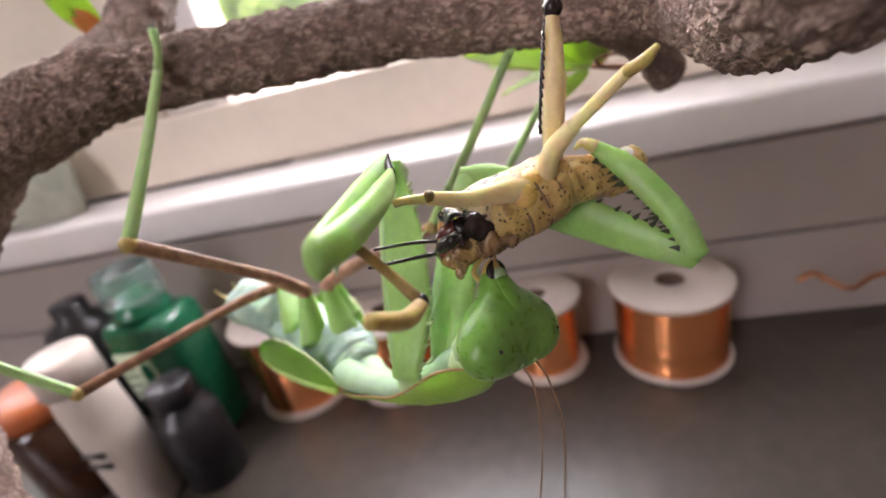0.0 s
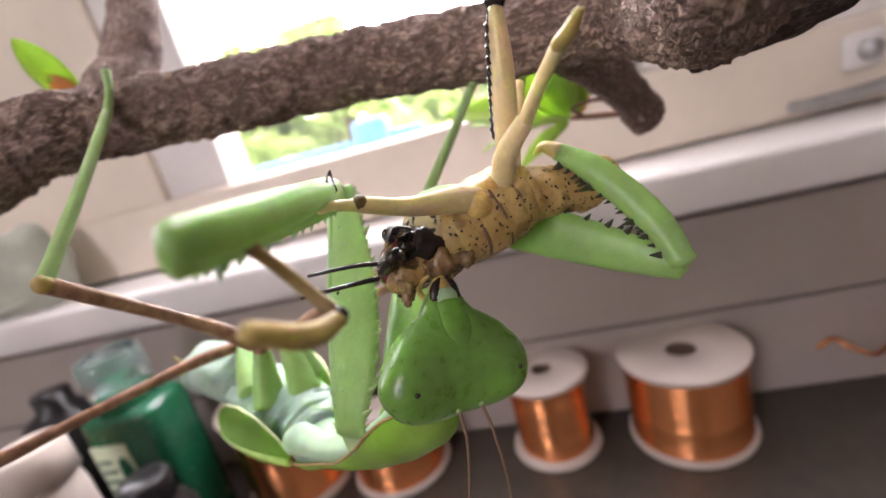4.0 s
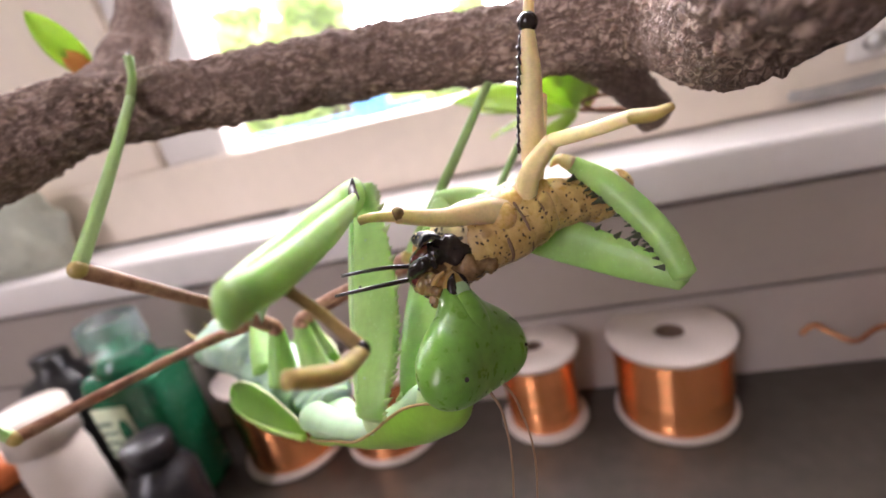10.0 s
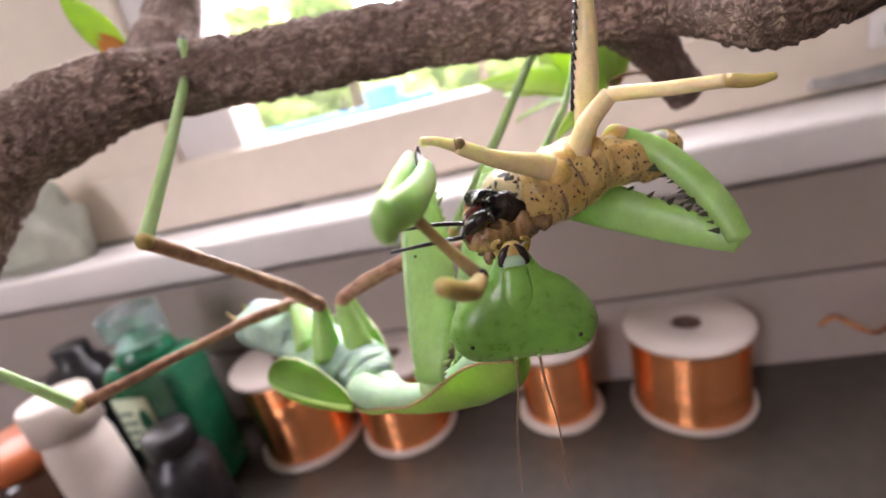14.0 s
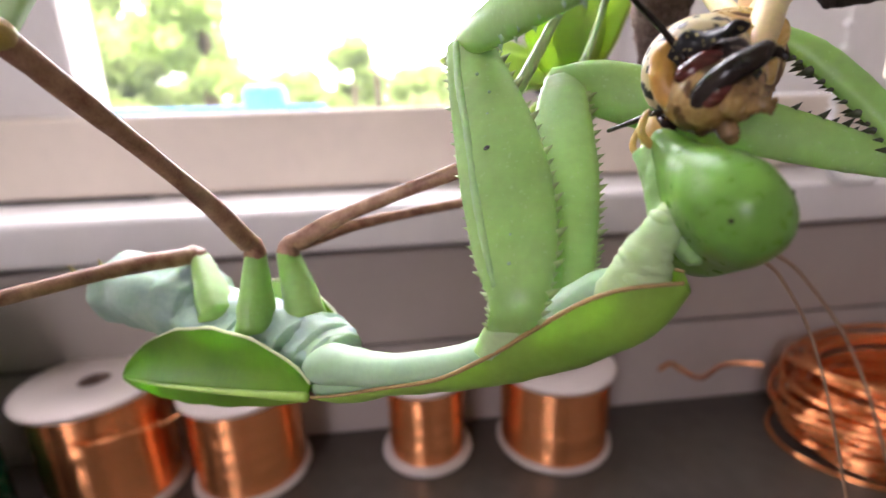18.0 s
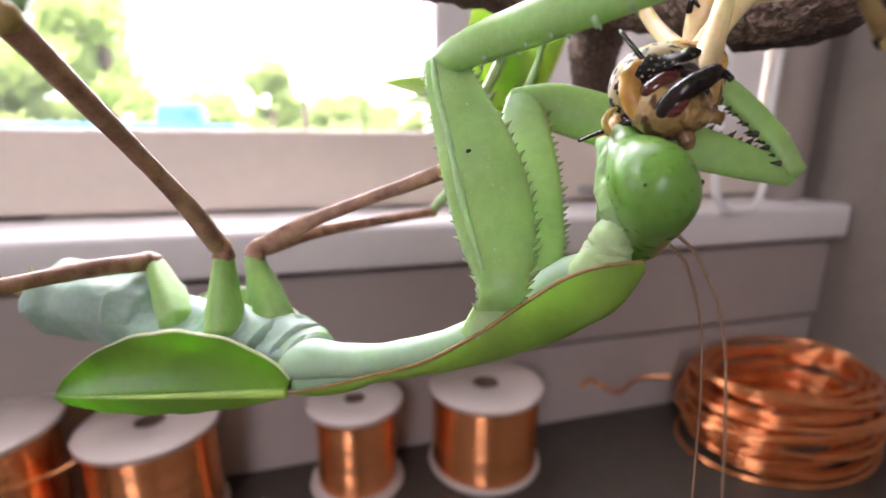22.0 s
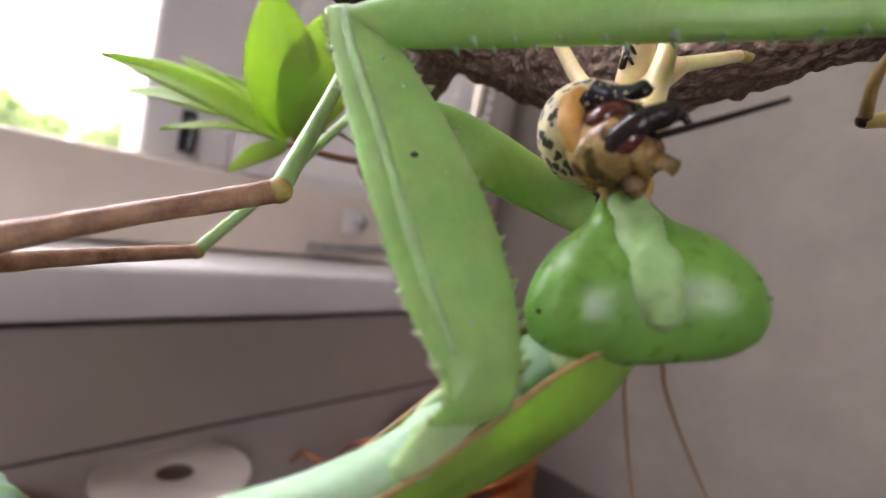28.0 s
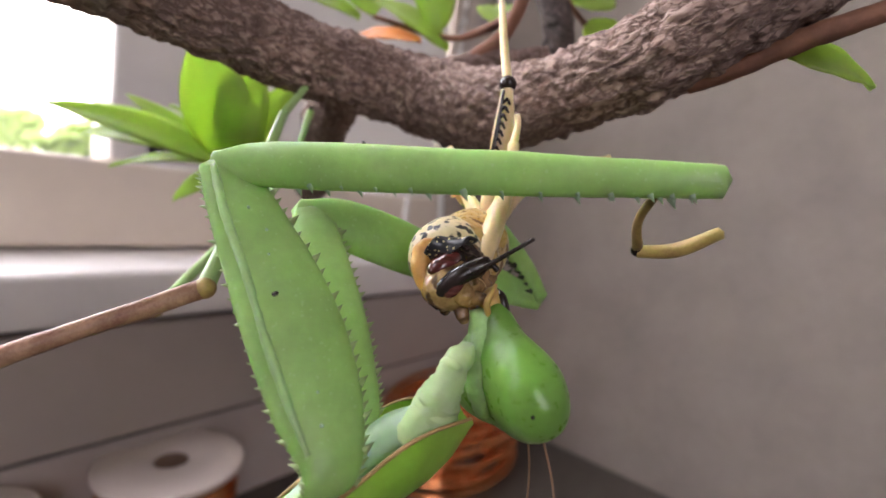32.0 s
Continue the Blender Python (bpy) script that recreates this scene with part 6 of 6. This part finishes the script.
HEAD = [
    (0, (-3.51, 31.72, 147.06), (0.7782, 0.4044, 0.3811, 0.2925)),
    (1, (-4.01, 31.65, 146.67), (0.8175, 0.3319, 0.3687, 0.2925)),
    (2, (-4.81, 31.95, 147.52), (0.8127, 0.2989, 0.4180, 0.2748)),
    (2.4, (-4.75, 31.60, 147.40), (0.8005, 0.5216, 0.2508, 0.1555)),
    (3, (-4.60, 31.10, 147.30), (0.7750, 0.6079, 0.1510, 0.0835)),
    (6, (-3.52, 32.22, 147.34), (0.6670, 0.1371, 0.5849, 0.4407)),
    (7, (-3.69, 32.19, 147.57), (0.7875, 0.2891, 0.3885, 0.3812)),
    (7.7, (-3.82, 32.16, 147.74), (0.7472, 0.2892, 0.4451, 0.3999)),
    (8.5, (-3.95, 32.14, 147.93), (0.7023, 0.2909, 0.4945, 0.4213)),
    (9, (-4.04, 32.12, 148.05), (0.7645, 0.3748, 0.3738, 0.3678)),
    (10, (-4.27, 31.95, 148.06), (0.7316, 0.4490, 0.3872, 0.3366)),
    (10.7, (-4.44, 31.83, 148.06), (0.7669, 0.5593, 0.2335, 0.2109)),
    (13, (-4.96, 31.45, 148.07), (0.6781, 0.7344, 0.0213, -0.0203)),
    (15.5, (-4.78, 31.71, 146.95), (0.8143, 0.5377, 0.1775, 0.1273)),
    (16, (-4.52, 31.59, 147.41), (0.8383, 0.4640, 0.2245, 0.1778)),
    (16.2, (-4.15, 31.39, 147.30), (0.8545, 0.4020, 0.2463, 0.2181)),
    (17, (-4.95, 32.18, 147.45), (0.7539, 0.2959, 0.4739, 0.3458)),
    (19, (-3.75, 31.97, 147.67), (0.7594, 0.2862, 0.3978, 0.4279)),
    (20, (-5.07, 32.04, 146.87), (0.6615, 0.4350, 0.4684, 0.3923)),
    (21, (-4.90, 32.40, 147.45), (0.6990, 0.4126, 0.4809, 0.3316)),
    (22, (-5.75, 32.90, 148.05), (0.7290, 0.3870, 0.4800, 0.2850)),
    (23, (-4.84, 34.26, 149.24), (0.6583, 0.1175, 0.2761, 0.6904)),
    (24, (-4.97, 33.38, 148.88), (0.6108, 0.1894, 0.4443, 0.6274)),
    (26.5, (-5.34, 33.45, 147.18), (0.4898, 0.2262, 0.7378, 0.4058)),
    (26.7, (-5.06, 33.20, 147.14), (0.4474, 0.2711, 0.7643, 0.3771)),
    (27, (-5.97, 32.83, 146.94), (0.4612, 0.2617, 0.7403, 0.4131)),
    (28, (-5.11, 32.91, 146.28), (0.3036, 0.2774, 0.7900, 0.4547)),
    (29, (-4.42, 33.44, 146.68), (0.6065, 0.3704, 0.6034, 0.3617)),
    (30, (-4.84, 32.15, 146.31), (0.8222, 0.4101, 0.3300, 0.2167)),
    (31, (-4.80, 31.15, 145.54), (0.8087, 0.4209, 0.3296, 0.2454)),
    (31.3, (-4.13, 30.66, 146.32), (0.7695, 0.4590, 0.3890, 0.2139)),
    (31.6, (-3.20, 25.20, 142.60), (0.5990, 0.5360, 0.4310, 0.4100)),
    (32, (-2.64, 27.49, 143.95), (0.6991, 0.4933, 0.3913, 0.3389)),
]



def motions():
    base = mantis.location.copy()
    walk(mantis, [(t, Matrix.Translation(base + mm(*d))) for t, d in BODY])
    shift = [(t, mm(*d)) for t, d in BODY]

    def body_at(t):
        for (t0, a), (t1, b) in zip(shift, shift[1:]):
            if t0 <= t <= t1:
                return a.lerp(b, (t - t0) / (t1 - t0))
        return shift[-1][1]

    walk(head, [(t, Matrix.LocRotScale(mm(*p) - base - body_at(t), Quaternion(q), None)) for t, p, q in HEAD])
    at = locust.location.copy()
    walk(locust, [(t, Matrix.LocRotScale(at + mm(*d), Euler([radians(a) for a in r]), None)) for t, d, r in PREY])
    rest = KL - EL
    at_arm = femur_l.location.copy()

    def elbow_at(t):
        for (t0, a), (t1, b) in zip(ELBOW, ELBOW[1:]):
            if t0 <= t <= t1:
                return mm(*a).lerp(mm(*b), (t - t0) / (t1 - t0))
        return Vector((0, 0, 0))

    arm_rows = sorted({t for t, _ in ARM} | {t for t, _ in ELBOW})
    hip_at = coxa_l.location.copy()
    walk(coxa_l, [(t, Matrix.LocRotScale(hip_at, (EL - CL).rotation_difference(EL + elbow_at(t) - CL), None)) for t in arm_rows])
    walk(femur_l, [(t, Matrix.LocRotScale(at_arm + elbow_at(t), rest.rotation_difference(mm(*k)), None)) for t, k in ARM])
    at = kicker.location.copy()
    still = mm(7.5, 28.9, 163.5) - KICK
    walk(kicker, [(t, Matrix.LocRotScale(at, still.rotation_difference(mm(*k) - KICK), None)) for t, k in KICKS])
    at = front.location.copy()
    lies = mm(-7.6, -4.4, 2.2)
    walk(front, [(t, Matrix.LocRotScale(at, lies.rotation_difference(mm(*d)), None)) for t, d in ((0, (-7.6, -4.4, 2.2)), (13.5, (-7.6, -4.4, 2.2)), (14.5, (-4.0, -1.5, 6.0)), (15.5, (2.5, 1.0, 7.0)), (32, (2.5, 1.0, 7.0)))])
    at = feeler.location.copy()
    lies = mm(-6.4, -1.2, 0.1)
    walk(feeler, [(t, Matrix.LocRotScale(at, lies.rotation_difference(mm(*d)), None)) for t, d in ((0, (-6.4, -1.2, 0.1)), (13.5, (-6.4, -1.2, 0.1)), (15.5, (-4.0, 4.5, -1.0)), (17, (1.0, 6.0, -1.5)), (24.5, (1.0, 6.0, -1.5)), (25.2, (5.5, 1.5, 1.0)), (26.5, (3.5, -4.6, 2.3)), (30, (0.4, -5.7, 2.7)), (32, (0.4, -5.0, 3.6)))])
    at = feeler_up.location.copy()
    lies = mm(-5.8, -0.9, 0.6)
    walk(feeler_up, [(t, Matrix.LocRotScale(at, lies.rotation_difference(mm(*d)), None)) for t, d in ((0, (-5.8, -0.9, 0.6)), (13.5, (-5.8, -0.9, 0.6)), (15.5, (-4.9, -1.5, 3.0)), (16.5, (-4.5, -0.5, 3.8)), (18, (-1.5, 3.5, 4.5)), (20, (1.5, 5.2, 2.4)), (22, (1.5, 4.0, 4.2)), (23.5, (0.4, 0.6, 6.0)), (24.5, (0.6, 1.0, 5.8)), (26.5, (3.5, 4.0, 2.4)), (32, (3.5, 4.0, 2.4)))])


motions()
